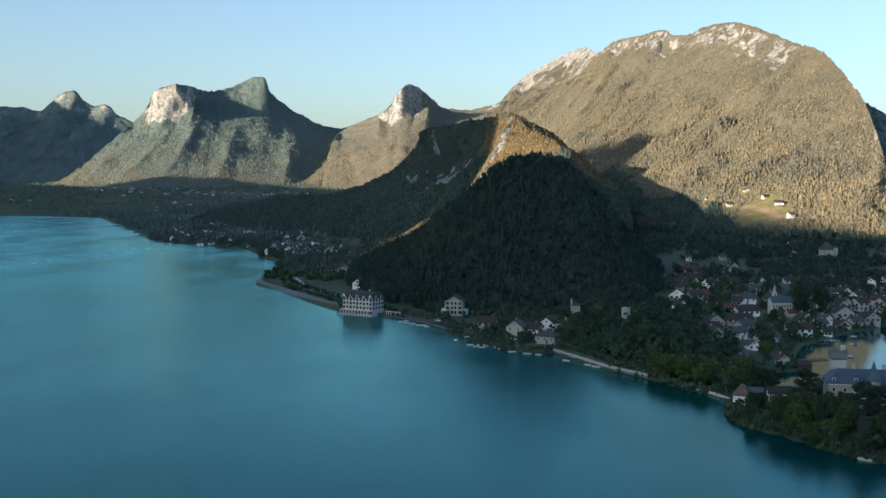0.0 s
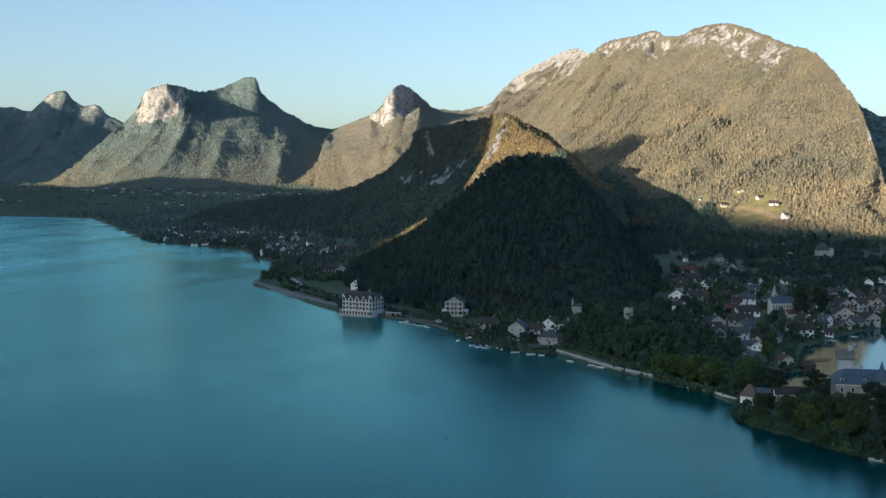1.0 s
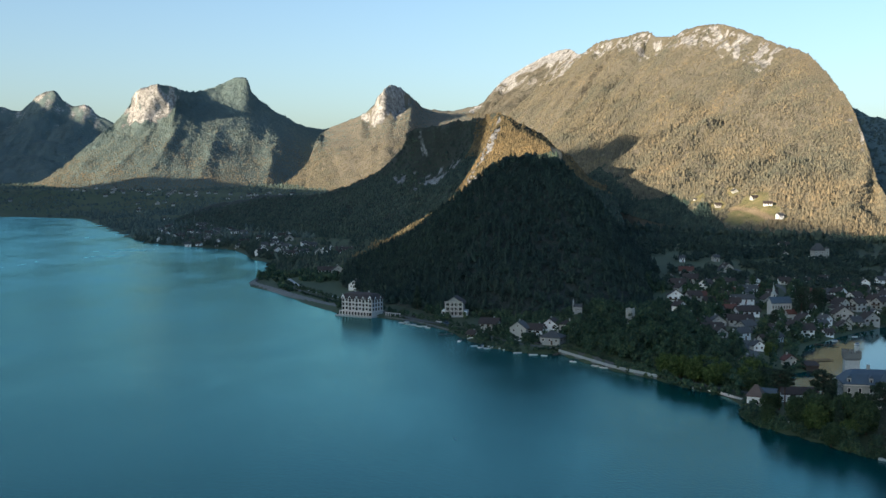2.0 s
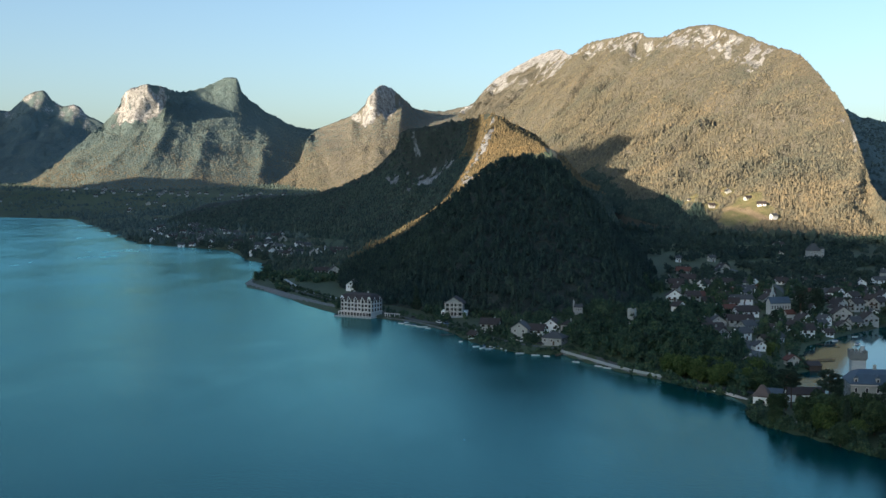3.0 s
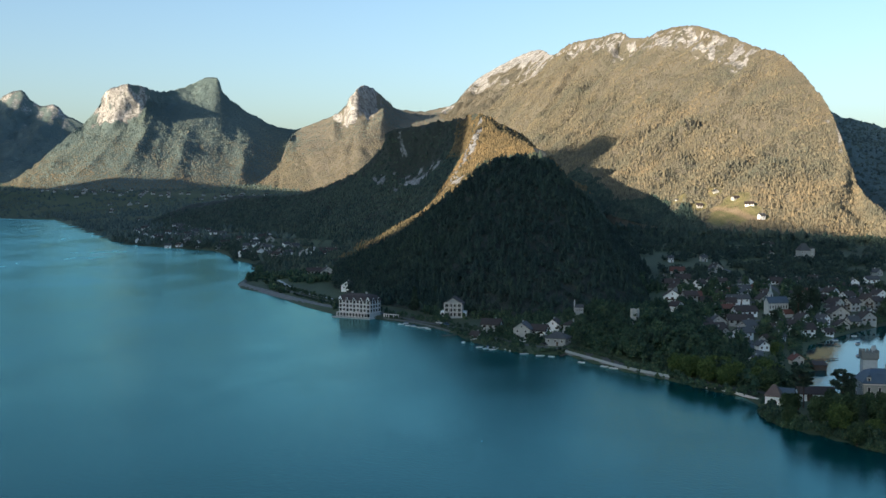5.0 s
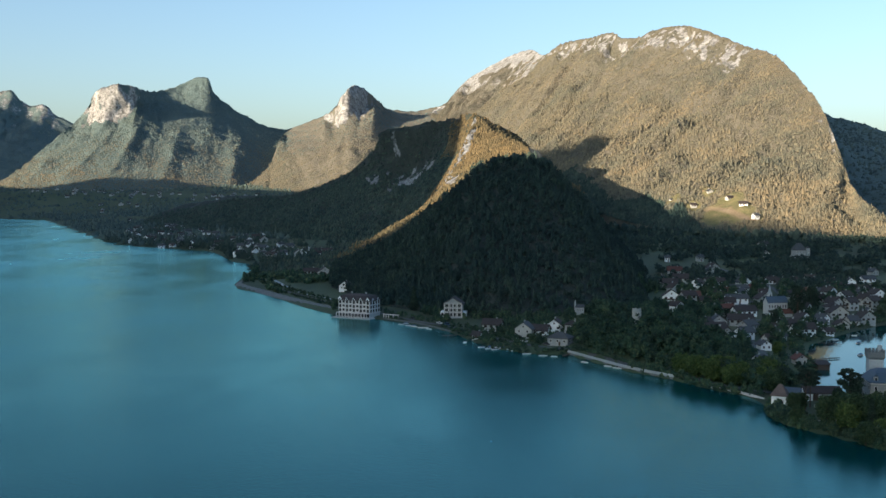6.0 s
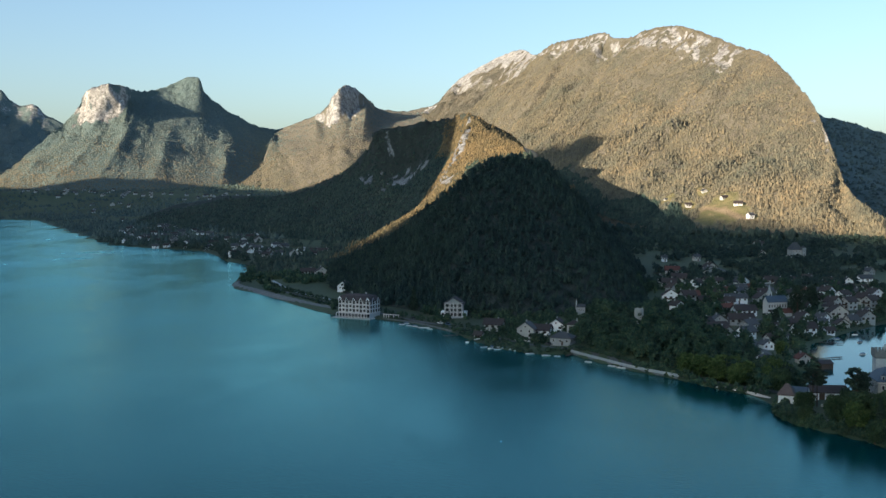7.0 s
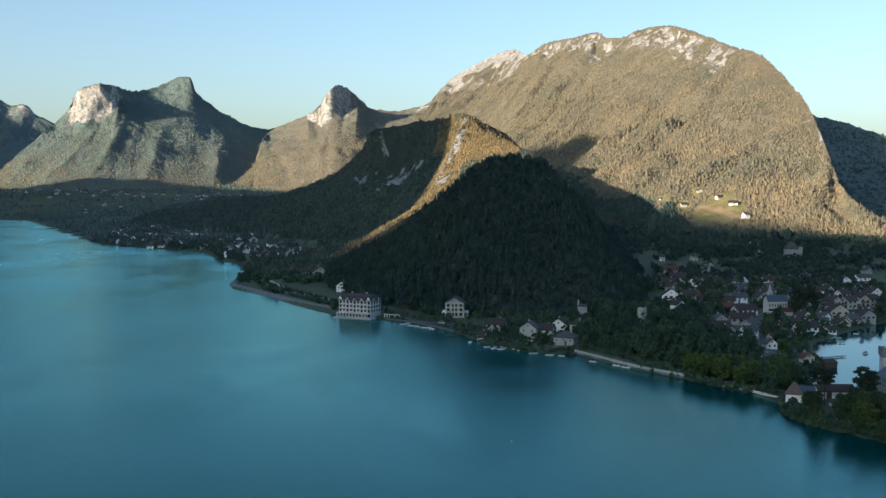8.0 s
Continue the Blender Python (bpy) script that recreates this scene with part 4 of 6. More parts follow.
brush[:, 2] = ground_z(brush[:, 0], brush[:, 1])
crowns("bushes", lumps(brush, 9, 0.9, 1.0), 0.5, 0.9, M_PARK, "low brush between the quay and the lake road", pointed=0.0, sprays=8, leaf=0.35)
ring = np.array([(75 + r * math.cos(a), 614 + 0.8 * r * math.sin(a), 0) for a, r in zip(rng.random(60) * 6.283, 5.5 + 8 * rng.random(60))])
ring = ring[~((np.abs(ring[:, 0] - 75) < 3.5) & (ring[:, 1] < 613) & (ring[:, 1] > 606))]
ring[:, 2] = ground_z(ring[:, 0], ring[:, 1])
crowns("bushes", lumps(ring, 9, 1.4, 2.4), 0.7, 0.9, M_PARK, "bushes and small trees round the chapel ledge", pointed=0.05, sprays=8, leaf=0.45)
point = lambda x, y: (y < 432) & (x < 210) & ~((y > 361) & (y < 412) & (x < 126))
crowns("forest", lumps(on_ground(430, 96, 210, 300, 432, 0.95, 0.05, 0.2, point), 18, 2.6, 4.6), 0.85, 0.9, M_PARK, "thick shrubs and park trees on the castle point", pointed=0.03, sprays=16, leaf=0.38)

# ---------------------------------------------------------------- building materials
M_WHITE = painted("white_plaster", (0.76, 0.83, 0.85), 0.85, 0.14, 0.4, 5.0)
M_CREAM = painted("cream_plaster", (0.36, 0.395, 0.385), 0.85, 0.16, 0.4, 5.0)
M_GREYWALL = painted("grey_plaster", (0.28, 0.315, 0.32), 0.85, 0.18, 0.4, 5.0)
M_CASTLE = painted("castle_plaster", (0.25, 0.27, 0.255), 0.88, 0.22, 0.4, 4.0)
M_STONE = painted("old_stone", (0.27, 0.30, 0.29), 0.9, 0.30, 0.5, 3.0, relief=0.06)
M_HOTEL = painted("pale_stucco", (0.40, 0.45, 0.455), 0.85, 0.16, 0.4, 5.0)
M_KEEP = painted("pale_keep_stone", (0.33, 0.385, 0.40), 0.9, 0.20, 0.5, 3.0, relief=0.05)
M_BROWNROOF = painted("brown_tiles", (0.034, 0.030, 0.029), 0.8, 0.30, 0.5, 4.0, relief=0.05)
M_OLDTILES = painted("weathered_tiles", (0.105, 0.085, 0.078), 0.85, 0.3, 0.5, 4.0, relief=0.05)
M_DARKROOF = painted("dark_roof", (0.040, 0.036, 0.038), 0.8, 0.3, 0.5, 4.0, relief=0.05)
M_REDROOF = painted("red_tiles", (0.085, 0.036, 0.027), 0.8, 0.25, 0.5, 4.0, relief=0.05)
M_SLATE = painted("slate", (0.050, 0.060, 0.066), 0.75, 0.22, 0.5, 4.0, relief=0.04)
M_BLUEROOF = painted("blue_slate", (0.046, 0.080, 0.118), 0.6, 0.18, 0.4, 4.0, relief=0.04)
M_TIMBER = painted("dark_timber", (0.055, 0.040, 0.030), 0.75, 0.25, 0.8, 6.0)
M_GLASS = painted("window_glass", (0.02, 0.024, 0.028), 0.12, 0.3, 0.3, 1.0, relief=0.0)
M_TRIM = painted("white_trim", (0.55, 0.545, 0.53), 0.7, 0.08)
M_ASPHALT = painted("asphalt", (0.075, 0.090, 0.095), 0.9, 0.2, 0.2, 3.0)
M_GREYSTONE = painted("wet_grey_stone", (0.13, 0.15, 0.152), 0.9, 0.3, 0.3, 2.0, relief=0.05)
M_CONCRETE = painted("pale_concrete", (0.32, 0.365, 0.375), 0.9, 0.2, 0.3, 3.0)
M_HULL = painted("boat_white", (0.72, 0.72, 0.70), 0.35, 0.06)
M_CANVAS = painted("blue_canvas", (0.06, 0.12, 0.20), 0.8, 0.15)
M_BARK = painted("bark", (0.07, 0.052, 0.038), 0.9, 0.3, 1.0, 6.0)
M_COPPER = painted("spire_metal", (0.30, 0.36, 0.36), 0.5, 0.15)


# ---------------------------------------------------------------- building shapes
def box(bm, x0, x1, y0, y1, z0, z1):
    v = [bm.verts.new((x, y, z)) for z in (z0, z1) for x, y in ((x0, y0), (x1, y0), (x1, y1), (x0, y1))]
    for f in ((3, 2, 1, 0), (4, 5, 6, 7), (0, 1, 5, 4), (1, 2, 6, 5), (2, 3, 7, 6), (3, 0, 4, 7)):
        bm.faces.new([v[i] for i in f])
    return bm


def solid(bm, rings):
    """A closed body through rings of equally many corners, bottom to top; a last ring of one corner closes it to a point."""
    loops = [[bm.verts.new(c) for c in ring] for ring in rings]
    bm.faces.new(loops[0][::-1])
    for a, b_ in zip(loops, loops[1:]):
        n = len(a)
        for i in range(n):
            if len(b_) == 1:
                bm.faces.new((a[i], a[(i + 1) % n], b_[0]))
            else:
                bm.faces.new((a[i], a[(i + 1) % n], b_[(i + 1) % n], b_[i]))
    if len(loops[-1]) > 1:
        bm.faces.new(loops[-1])
    return bm


def circle(r, z, n=14, cx=0.0, cy=0.0):
    return [(cx + r * math.cos(i * 6.28318 / n), cy + r * math.sin(i * 6.28318 / n), z) for i in range(n)]


def rect(w, d, z, cx=0.0, cy=0.0):
    return [(cx - w / 2, cy - d / 2, z), (cx + w / 2, cy - d / 2, z), (cx + w / 2, cy + d / 2, z), (cx - w / 2, cy + d / 2, z)]


def gable_walls(w, d, h, rise):
    """Walls with a gable at either end of x."""
    bm = bmesh.new()
    prof = [(-d / 2, -1.5), (d / 2, -1.5), (d / 2, h), (0, h + rise), (-d / 2, h)]
    ends = [[bm.verts.new((x, y, z)) for y, z in prof] for x in (-w / 2, w / 2)]
    bm.faces.new(ends[0][::-1])
    bm.faces.new(ends[1])
    for i in range(5):
        j = (i + 1) % 5
        bm.faces.new((ends[0][i], ends[0][j], ends[1][j], ends[1][i]))
    bmesh.ops.recalc_face_normals(bm, faces=bm.faces)
    return bm


def gable_roof(w, d, h, rise, over=0.7, thick=0.28):
    """Two slabs that meet at the ridge along x and jut out all round."""
    bm = bmesh.new()
    k = rise / (d / 2)
    e = d / 2 + over
    for s in (-1, 1):
        a, b_ = (s * e, h - k * over), (0.0, h + rise)
        ring = [(a[0], a[1] + 0.05), (b_[0], b_[1] + 0.05), (b_[0], b_[1] + 0.05 + thick), (a[0], a[1] + 0.05 + thick)]
        ends = [[bm.verts.new((x, y, z)) for y, z in ring] for x in (-w / 2 - over, w / 2 + over)]
        bm.faces.new(ends[0])
        bm.faces.new(ends[1][::-1])
        for i in range(4):
            j = (i + 1) % 4
            bm.faces.new((ends[0][j], ends[0][i], ends[1][i], ends[1][j]))
    bmesh.ops.recalc_face_normals(bm, faces=bm.faces)
    return bm


def hip_roof(w, d, h, rise, over=0.7, thick=0.25, ridge=None):
    bm = bmesh.new()
    ridge = max(w - d, 0.4) if ridge is None else ridge
    solid(bm, [rect(w + 2 * over, d + 2 * over, h - 0.1), rect(w + 2 * over, d + 2 * over, h - 0.1 + thick), rect(ridge, 0.25, h + rise)])
    return bm


def tube(bm, a, b_, r0, r1, n=7):
    a, b_ = Vector(a), Vector(b_)
    q = (b_ - a).to_track_quat("Z", "Y")
    rings = [[bm.verts.new(c_ + q @ Vector((r * math.cos(i * 6.28318 / n), r * math.sin(i * 6.28318 / n), 0))) for i in range(n)] for c_, r in ((a, r0), (b_, r1))]
    for i in range(n):
        bm.faces.new((rings[0][i], rings[0][(i + 1) % n], rings[1][(i + 1) % n], rings[1][i]))


def mesh_box(name, material, x0, x1, y0, y1, z0, z1):
    me = bpy.data.meshes.new(name)
    bm = box(bmesh.new(), x0, x1, y0, y1, z0, z1)
    bm.to_mesh(me)
    bm.free()
    me.materials.append(material)
    return me


WINDOW_FRAME = mesh_box("window", M_TRIM, -0.55, 0.55, -0.06, 0.02, -0.75, 0.75)
WINDOW_PANE = mesh_box("pane", M_GLASS, -0.42, 0.42, -0.09, -0.05, -0.62, 0.62)
SHUTTER_WINDOW = mesh_box("window", M_TIMBER, -0.85, 0.85, -0.05, 0.02, -0.7, 0.7)


def window(parent, x, y, z, turn=0.0, wide=1.0, tall=1.0, frame_mesh=None):
    """A window on a wall that faces -y before it is turned."""
    f = new("window", frame_mesh or WINDOW_FRAME)
    f.parent = parent
    f.matrix_basis = pose(x, y, z, 0, 0, turn) @ Matrix.Diagonal((wide, 1, tall, 1))
    p = new("pane", WINDOW_PANE)
    p.parent = f
    return f


def root(name, x, y, z, turn, label, category, group=""):
    e = new(name)
    e.matrix_basis = pose(x, y, z, 0, 0, turn)
    return tagged(e, label, category, group)


STYLES = [(M_WHITE, M_BROWNROOF, "white house with dark brown tiled roof"), (M_WHITE, M_SLATE, "white house with grey slate roof"), (M_CREAM, M_BROWNROOF, "cream house with brown tiled roof"),
          (M_CREAM, M_REDROOF, "cream house with red tiled roof"), (M_CREAM, M_BROWNROOF, "beige house with brown hipped roof"), (M_GREYWALL, M_SLATE, "pale grey house with slate roof"),
          (M_WHITE, M_BROWNROOF, "white villa with steep brown hipped roof"), (M_GREYWALL, M_SLATE, "grey house with broad hipped slate roof")]


def house(x, y, w, d, h, turn, style, where, group, detail=2, z=None, size=0.8):
    """A house with gabled or hipped roof, chimney, door, windows and, on chalets, a balcony."""
    wall, roof, label = STYLES[style]
    tone = int(abs(x * 13 + y * 5)) % 10
    if wall is M_WHITE and tone > 4 and "far shore" not in group:
        wall, label = (M_CREAM, label.replace("white", "cream")) if tone < 8 else (M_GREYWALL, label.replace("white", "grey"))
    z = float(ground_z(x, y)) if z is None else z
    w, d, h = size * w, size * d, size * h
    hip = style in (4, 6, 7)
    flip = (int(abs(x * 7 + y * 3)) % 3 == 0) and not hip
    e = root("house", x, y, z, turn + (90 if flip else 0), label + where, "house", group)
    if flip:
        w, d = d, w
    rise = 0.36 * d if style != 6 else 0.6 * d
    if hip:
        part("wall", box(bmesh.new(), -w / 2, w / 2, -d / 2, d / 2, -1.5, h), wall, e)
        part("roof", hip_roof(w, d, h, rise), roof, e)
    else:
        part("wall", gable_walls(w, d, h, rise), wall, e)
        part("roof", gable_roof(w, d, h, rise, over=0.8), roof, e)
    cx = 0.22 * w
    part("chimney", box(bmesh.new(), cx - 0.35, cx + 0.35, 0.3, 1.0, h, h + rise + 0.9), M_STONE, e)
    if detail:
        storeys = max(1, int(h // 2.4))
        for k in range(storeys):
            zz = h - 1.3 - 2.5 * k
            if zz < 0.7:
                break
            for cols, length, dist, spin in ((max(2, int(w // 3)), w, -d / 2, 0), (max(2, int(d // 3.2)), d, -w / 2, 90), (max(2, int(d // 3.2)), d, -w / 2, -90)):
                if detail == 1 and spin:
                    continue
                for i in range(cols):
                    a = (i + 0.5) / cols * length - length / 2
                    q = pose(0, 0, 0, 0, 0, spin) @ Vector((a, dist, zz))
                    window(e, q.x, q.y, q.z, spin, 1, 0.9 if k else 0.85, SHUTTER_WINDOW if style in (0, 2) else None)
        if not hip:
            for spin in (90, -90):
                q = pose(0, 0, 0, 0, 0, spin) @ Vector((0, -w / 2, h + rise * 0.35))
                window(e, q.x, q.y, q.z, spin, 0.8, 0.7)
        part("door", box(bmesh.new(), -0.5 + w * 0.1, 0.5 + w * 0.1, -d / 2 - 0.07, -d / 2 + 0.02, 0, 2.05), M_TIMBER, e)
        if style in (0, 2) and h >= 4.5:
            for spin in (90, -90):
                deck = part("balcony", box(bmesh.new(), -d * 0.4, d * 0.4, -w / 2 - 1.1, -w / 2, h - 2.6, h - 2.45), M_TIMBER, e)
                deck.matrix_basis = pose(0, 0, 0, 0, 0, spin)
                part("railing", box(bmesh.new(), -d * 0.4, d * 0.4, -w / 2 - 1.1, -w / 2 - 1.02, h - 2.45, h - 1.7), M_TIMBER, deck)
    return e


for rows, where, group, detail in ((CENTRE, " in the village centre", "village houses", 2), (MARKET, " by the village church", "village houses", 2), (VILLAGE, " beside the bay", "village houses", 2), (UPTOWN, " in the upper village", "village houses", 2), (LOWTOWN, " beside the village street", "village houses", 2),
                                   (SHORESIDE, " on the lake shore", "shore houses", 2), (OVERLAKE, " on the far lake shore", "far shore houses", 1), (UPLAKE, " above the far shore", "far shore houses", 1)):
    for row in rows:
        house(*row, where, group, detail, size=1.0 if rows is SHORESIDE else 0.8)
for (x, y, w, d, h, turn, style), z in zip(ALPINE, (72.8, 65.6, 58.6, 44.9, 56.3, 61.5)):
    house(x, y, w, d, h, turn, style, " on the sunlit meadow", "meadow farms", 1, z - 0.5, 0.7)

# small houses and sheds between the larger ones
placed = [(h_[0], h_[1]) for h_ in HOMES] + [(204, 660), (232, 690), (196, 662), (212, 660), (207, 649), (204, 672)]
tries = 0
while len(placed) < len(HOMES) + 48 and tries < 4000:
    tries += 1
    x, y = 140 + 180 * rng.random(), 545 + 290 * rng.random()
    if x > 150 + 0.62 * (y - 480) or inland(np.array([x]), np.array([y]))[0] < 6 or near_road(np.array([x]), np.array([y]))[0] < 6:
        continue
    if min(math.dist((x, y), q) for q in placed) < 12.5 or (x < 165 and y > 720):
        continue
    placed.append((x, y))
    house(x, y, 7 + 5 * rng.random(), 6 + 3 * rng.random(), 3 + 2 * rng.random(), 60 * rng.random() - 20, int(rng.choice([0, 0, 0, 1, 2, 2, 2, 3, 5])), " among village gardens", "village houses", 1)

tries = 0
spread_out = [(h_[0], h_[1]) for h_ in OVERLAKE + UPLAKE]
while len(spread_out) < 78 and tries < 4000:
    tries += 1
    y = 1190 + 760 * rng.random() ** 1.3
    x = -100 - 0.36 * (y - 1190) - 160 * rng.random() + 30
    d_ = inland(np.array([x]), np.array([y]))[0]
    if d_ < 8 or d_ > 170 or min(math.dist((x, y), q) for q in spread_out) < 17:
        continue
    spread_out.append((x, y))
    house(x, y, 9 + 5 * rng.random(), 7 + 3 * rng.random(), 4 + 2 * rng.random(), 80 * rng.random() - 40, int(rng.choice([0, 1, 1, 2, 5])), " among far shore gardens", "far shore houses", 1)

# hamlets on the plain at the head of the lake
for cx, cy, spread, count in ((-760, 3120, 70, 12), (-620, 3010, 60, 9), (-980, 3180, 80, 9), (-500, 2960, 60, 10), (-1250, 3000, 60, 6), (-400, 2820, 55, 8), (-690, 2780, 60, 6)):
    for i in range(count):
        x, y = cx + spread * rng.normal(), cy + spread * rng.normal()
        house(x, y, 11 + 5 * rng.random(), 8 + 3 * rng.random(), 5 + 2 * rng.random(), 90 * rng.random(), int(rng.choice([2, 2, 5, 5, 1])), " in a hamlet on the plain", "hamlet houses", 0, size=0.7)

# ---------------------------------------------------------------- hotel on the water
hotel = root("hotel", -50.5, 689, 0.4, -32, "large white lakeside hotel with arcades and a brown roof", "hotel")
HW, HD = 23.0, 12.0
part("wall", box(bmesh.new(), -HW / 2, HW / 2, -HD / 2, HD / 2, -2.5, 10.6), M_HOTEL, hotel)
part("roof", solid(bmesh.new(), [rect(HW + 1.2, HD + 1.2, 10.4), rect(HW + 1.2, HD + 1.2, 10.75), rect(HW - 3.5, HD - 4, 13.6), rect(HW - 9, 0.4, 14.4)]), M_DARKROOF, hotel)
part("terrace", box(bmesh.new(), -HW / 2 - 2.5, HW / 2 + 2.5, -HD / 2 - 4.2, HD / 2, -2.5, 0.15), M_CONCRETE, hotel)
part("cornice", solid(bmesh.new(), [rect(HW + 0.7, HD + 0.7, 2.75), rect(HW + 0.7, HD + 0.7, 3.05)]), M_TRIM, hotel)
for i in range(10):
    a = (i + 0.5) / 10 * HW - HW / 2
    part("column", box(bmesh.new(), a - 1.35, a - 0.95, -HD / 2 - 2.6, -HD / 2 - 2.2, 0.15, 2.75), M_TRIM, hotel)
    window(hotel, a, -HD / 2, 1.5, 0, 2.1, 1.6)
part("arcade_roof", box(bmesh.new(), -HW / 2, HW / 2, -HD / 2 - 2.8, -HD / 2 + 0.05, 2.7, 3.12), M_TRIM, hotel)
for k in range(3):
    for i in range(9):
        window(hotel, (i + 0.5) / 9 * HW - HW / 2, -HD / 2, 4.35 + 2.5 * k, 0, 1.8, 1.4)
    for i in range(4):
        window(hotel, HW / 2, (i + 0.5) / 4 * HD - HD / 2, 4.35 + 2.5 * k, 90, 1.8, 1.4)
    for i in range(4):
        a = (i * 2 + 1.5) / 9 * HW - HW / 2
        part("balcony", box(bmesh.new(), a - 1.0, a + 1.0, -HD / 2 - 0.8, -HD / 2, 3.25 + 2.5 * k, 3.85 + 2.5 * k), M_TRIM, hotel)
for a, spin, reach in [(-HW / 2 + (i + 0.5) / 9 * HW, 0, HD / 2) for i in (0, 2, 4, 6, 8)] + [(-HD * 0.25, 90, HW / 2), (HD * 0.25, 90, HW / 2)]:
    tall_ = 0.9 if spin == 0 and abs(a) > HW * 0.4 else 0.2
    gable = part("gable", solid(bmesh.new(), [rect(2.3, 0.5, 10.3, a, -reach - 0.32), rect(2.3, 0.5, 10.5 + tall_, a, -reach - 0.32), rect(0.2, 0.5, 12.0 + tall_, a, -reach - 0.32)]), M_WHITE, hotel, "white pointed gable above the eaves")
    gable.matrix_basis = pose(0, 0, 0, 0, 0, spin)
    part("gable_roof", solid(bmesh.new(), [[(a - 1.5, -reach - 0.5, 10.35 + tall_), (a + 1.5, -reach - 0.5, 10.35 + tall_), (a + 1.5, -reach + 3.2, 10.35 + tall_), (a - 1.5, -reach + 3.2, 10.35 + tall_)],
                                           [(a - 0.1, -reach - 0.5, 12.25 + tall_), (a + 0.1, -reach - 0.5, 12.25 + tall_), (a + 0.1, -reach + 3.4, 12.25 + tall_), (a - 0.1, -reach + 3.4, 12.25 + tall_)]]), M_DARKROOF, gable)
    pane = part("gable_window", box(bmesh.new(), a - 0.45, a + 0.45, -reach - 0.62, -reach - 0.56, 10.5, 11.6), M_GLASS, gable)
for a in (-6.0, 4.5):
    part("chimney", box(bmesh.new(), a - 0.5, a + 0.5, 0.5, 1.4, 12.5, 15.4), M_STONE, hotel)
pergola = root("pergola", -31, 676, 0.4, -32, "long white lakeside pergola on columns beside the hotel", "pergola")
for i in range(7):
    part("post", box(bmesh.new(), -5.2 + i * 1.7, -4.8 + i * 1.7, -0.2, 0.2, -1.5, 2.4), M_TRIM, pergola)
part("beam", box(bmesh.new(), -5.6, 5.8, -0.35, 0.35, 2.4, 2.75), M_TRIM, pergola)
part("base", box(bmesh.new(), -5.8, 6.0, -1.0, 2.0, -2.0, 0.1), M_CONCRETE, pergola)

# chalet villa
villa = root("villa", 7.5, 669, 2.4, -10, "tall white villa with balconies at the foot of the wooded hill", "house")
part("wall", gable_walls(9, 9, 7.5, 3.2), M_GREYWALL, villa).matrix_basis = pose(0, 0, 0, 0, 0, 90)
part("roof", gable_roof(9, 9, 7.5, 3.2, 0.9), M_DARKROOF, villa).matrix_basis = pose(0, 0, 0, 0, 0, 90)
part("wing", box(bmesh.new(), -6.5, 6.5, -3.9, 3.5, -1.5, 3.0), M_WHITE, villa)
part("terrace", box(bmesh.new(), -6.8, 6.8, -6.2, -3.9, -1.5, 0.3), M_CONCRETE, villa)
for k in range(3):
    for a in (-3.2, -1.1, 1.1, 3.2):
        window(villa, a, -4.5, 1.6 + 2.4 * k, 0, 1.9, 1.45)
    part("balcony", box(bmesh.new(), -4.6, 4.6, -5.6, -4.5, 2.75 + 2.4 * k - 0.12, 2.75 + 2.4 * k), M_TRIM, villa)
    for i in range(13):
        part("baluster", box(bmesh.new(), -4.5 + i * 0.74, -4.38 + i * 0.74, -5.56, -5.46, 2.75 + 2.4 * k, 3.4 + 2.4 * k), M_TRIM, villa)
    part("rail", box(bmesh.new(), -4.6, 4.6, -5.6, -5.42, 3.4 + 2.4 * k, 3.52 + 2.4 * k), M_TRIM, villa)
    for a in (-4.5, -1.5, 1.5, 4.3):
        part("post", box(bmesh.new(), a, a + 0.25, -5.6, -5.35, 0.3 + 2.4 * k, 2.65 + 2.4 * k), M_TRIM, villa)
for a in (-5.5, 5.5):
    window(villa, a, -3.9, 1.6, 0, 1.3, 1.2)
villa.scale = (1.2, 1.2, 1.1)

# church with its spire
church = root("church", 204, 660, 2.6, 8, "white village church with slate roof and slender pale spire", "church")
part("nave", gable_walls(15, 7, 7.4, 2.8), M_HOTEL, church)
part("roof", gable_roof(15, 7, 7.4, 2.8, 0.4), M_BLUEROOF, church)
part("aisle", box(bmesh.new(), -7.0, 5.5, -5.4, -3.5, -1.5, 2.4), M_WHITE, church)
part("aisle_roof", solid(bmesh.new(), [[(-7.2, -5.8, 2.3), (5.7, -5.8, 2.3), (5.7, -3.5, 2.3), (-7.2, -3.5, 2.3)], [(-7.2, -5.8, 2.5), (5.7, -5.8, 2.5), (5.7, -3.5, 3.4), (-7.2, -3.5, 3.4)]]), M_BROWNROOF, church)
for i in range(7):
    window(church, -6.3 + i * 2.05, -3.5, 5.2, 0, 0.9, 1.3)
    if i < 6:
        window(church, -6.2 + i * 2.1, -5.4, 1.2, 0, 0.7, 0.9)
bell_tower = part("tower", box(bmesh.new(), -4.8, -2.2, 0.6, 3.2, -1.5, 12.0), M_HOTEL, church)
part("belfry_opening", box(bmesh.new(), -3.9, -3.1, 0.52, 0.65, 10.3, 11.6), M_GLASS, bell_tower)
part("spire", solid(bmesh.new(), [rect(2.9, 2.9, 12.0, -3.5, 1.9), rect(1.5, 1.5, 13.0, -3.5, 1.9), [(-3.5, 1.9, 17.2)]]), M_COPPER, church)
part("cross", box(bmesh.new(), -3.56, -3.44, 1.84, 1.96, 16.9, 18.0), M_COPPER, church)
church.scale = (0.86, 0.9, 1.15)
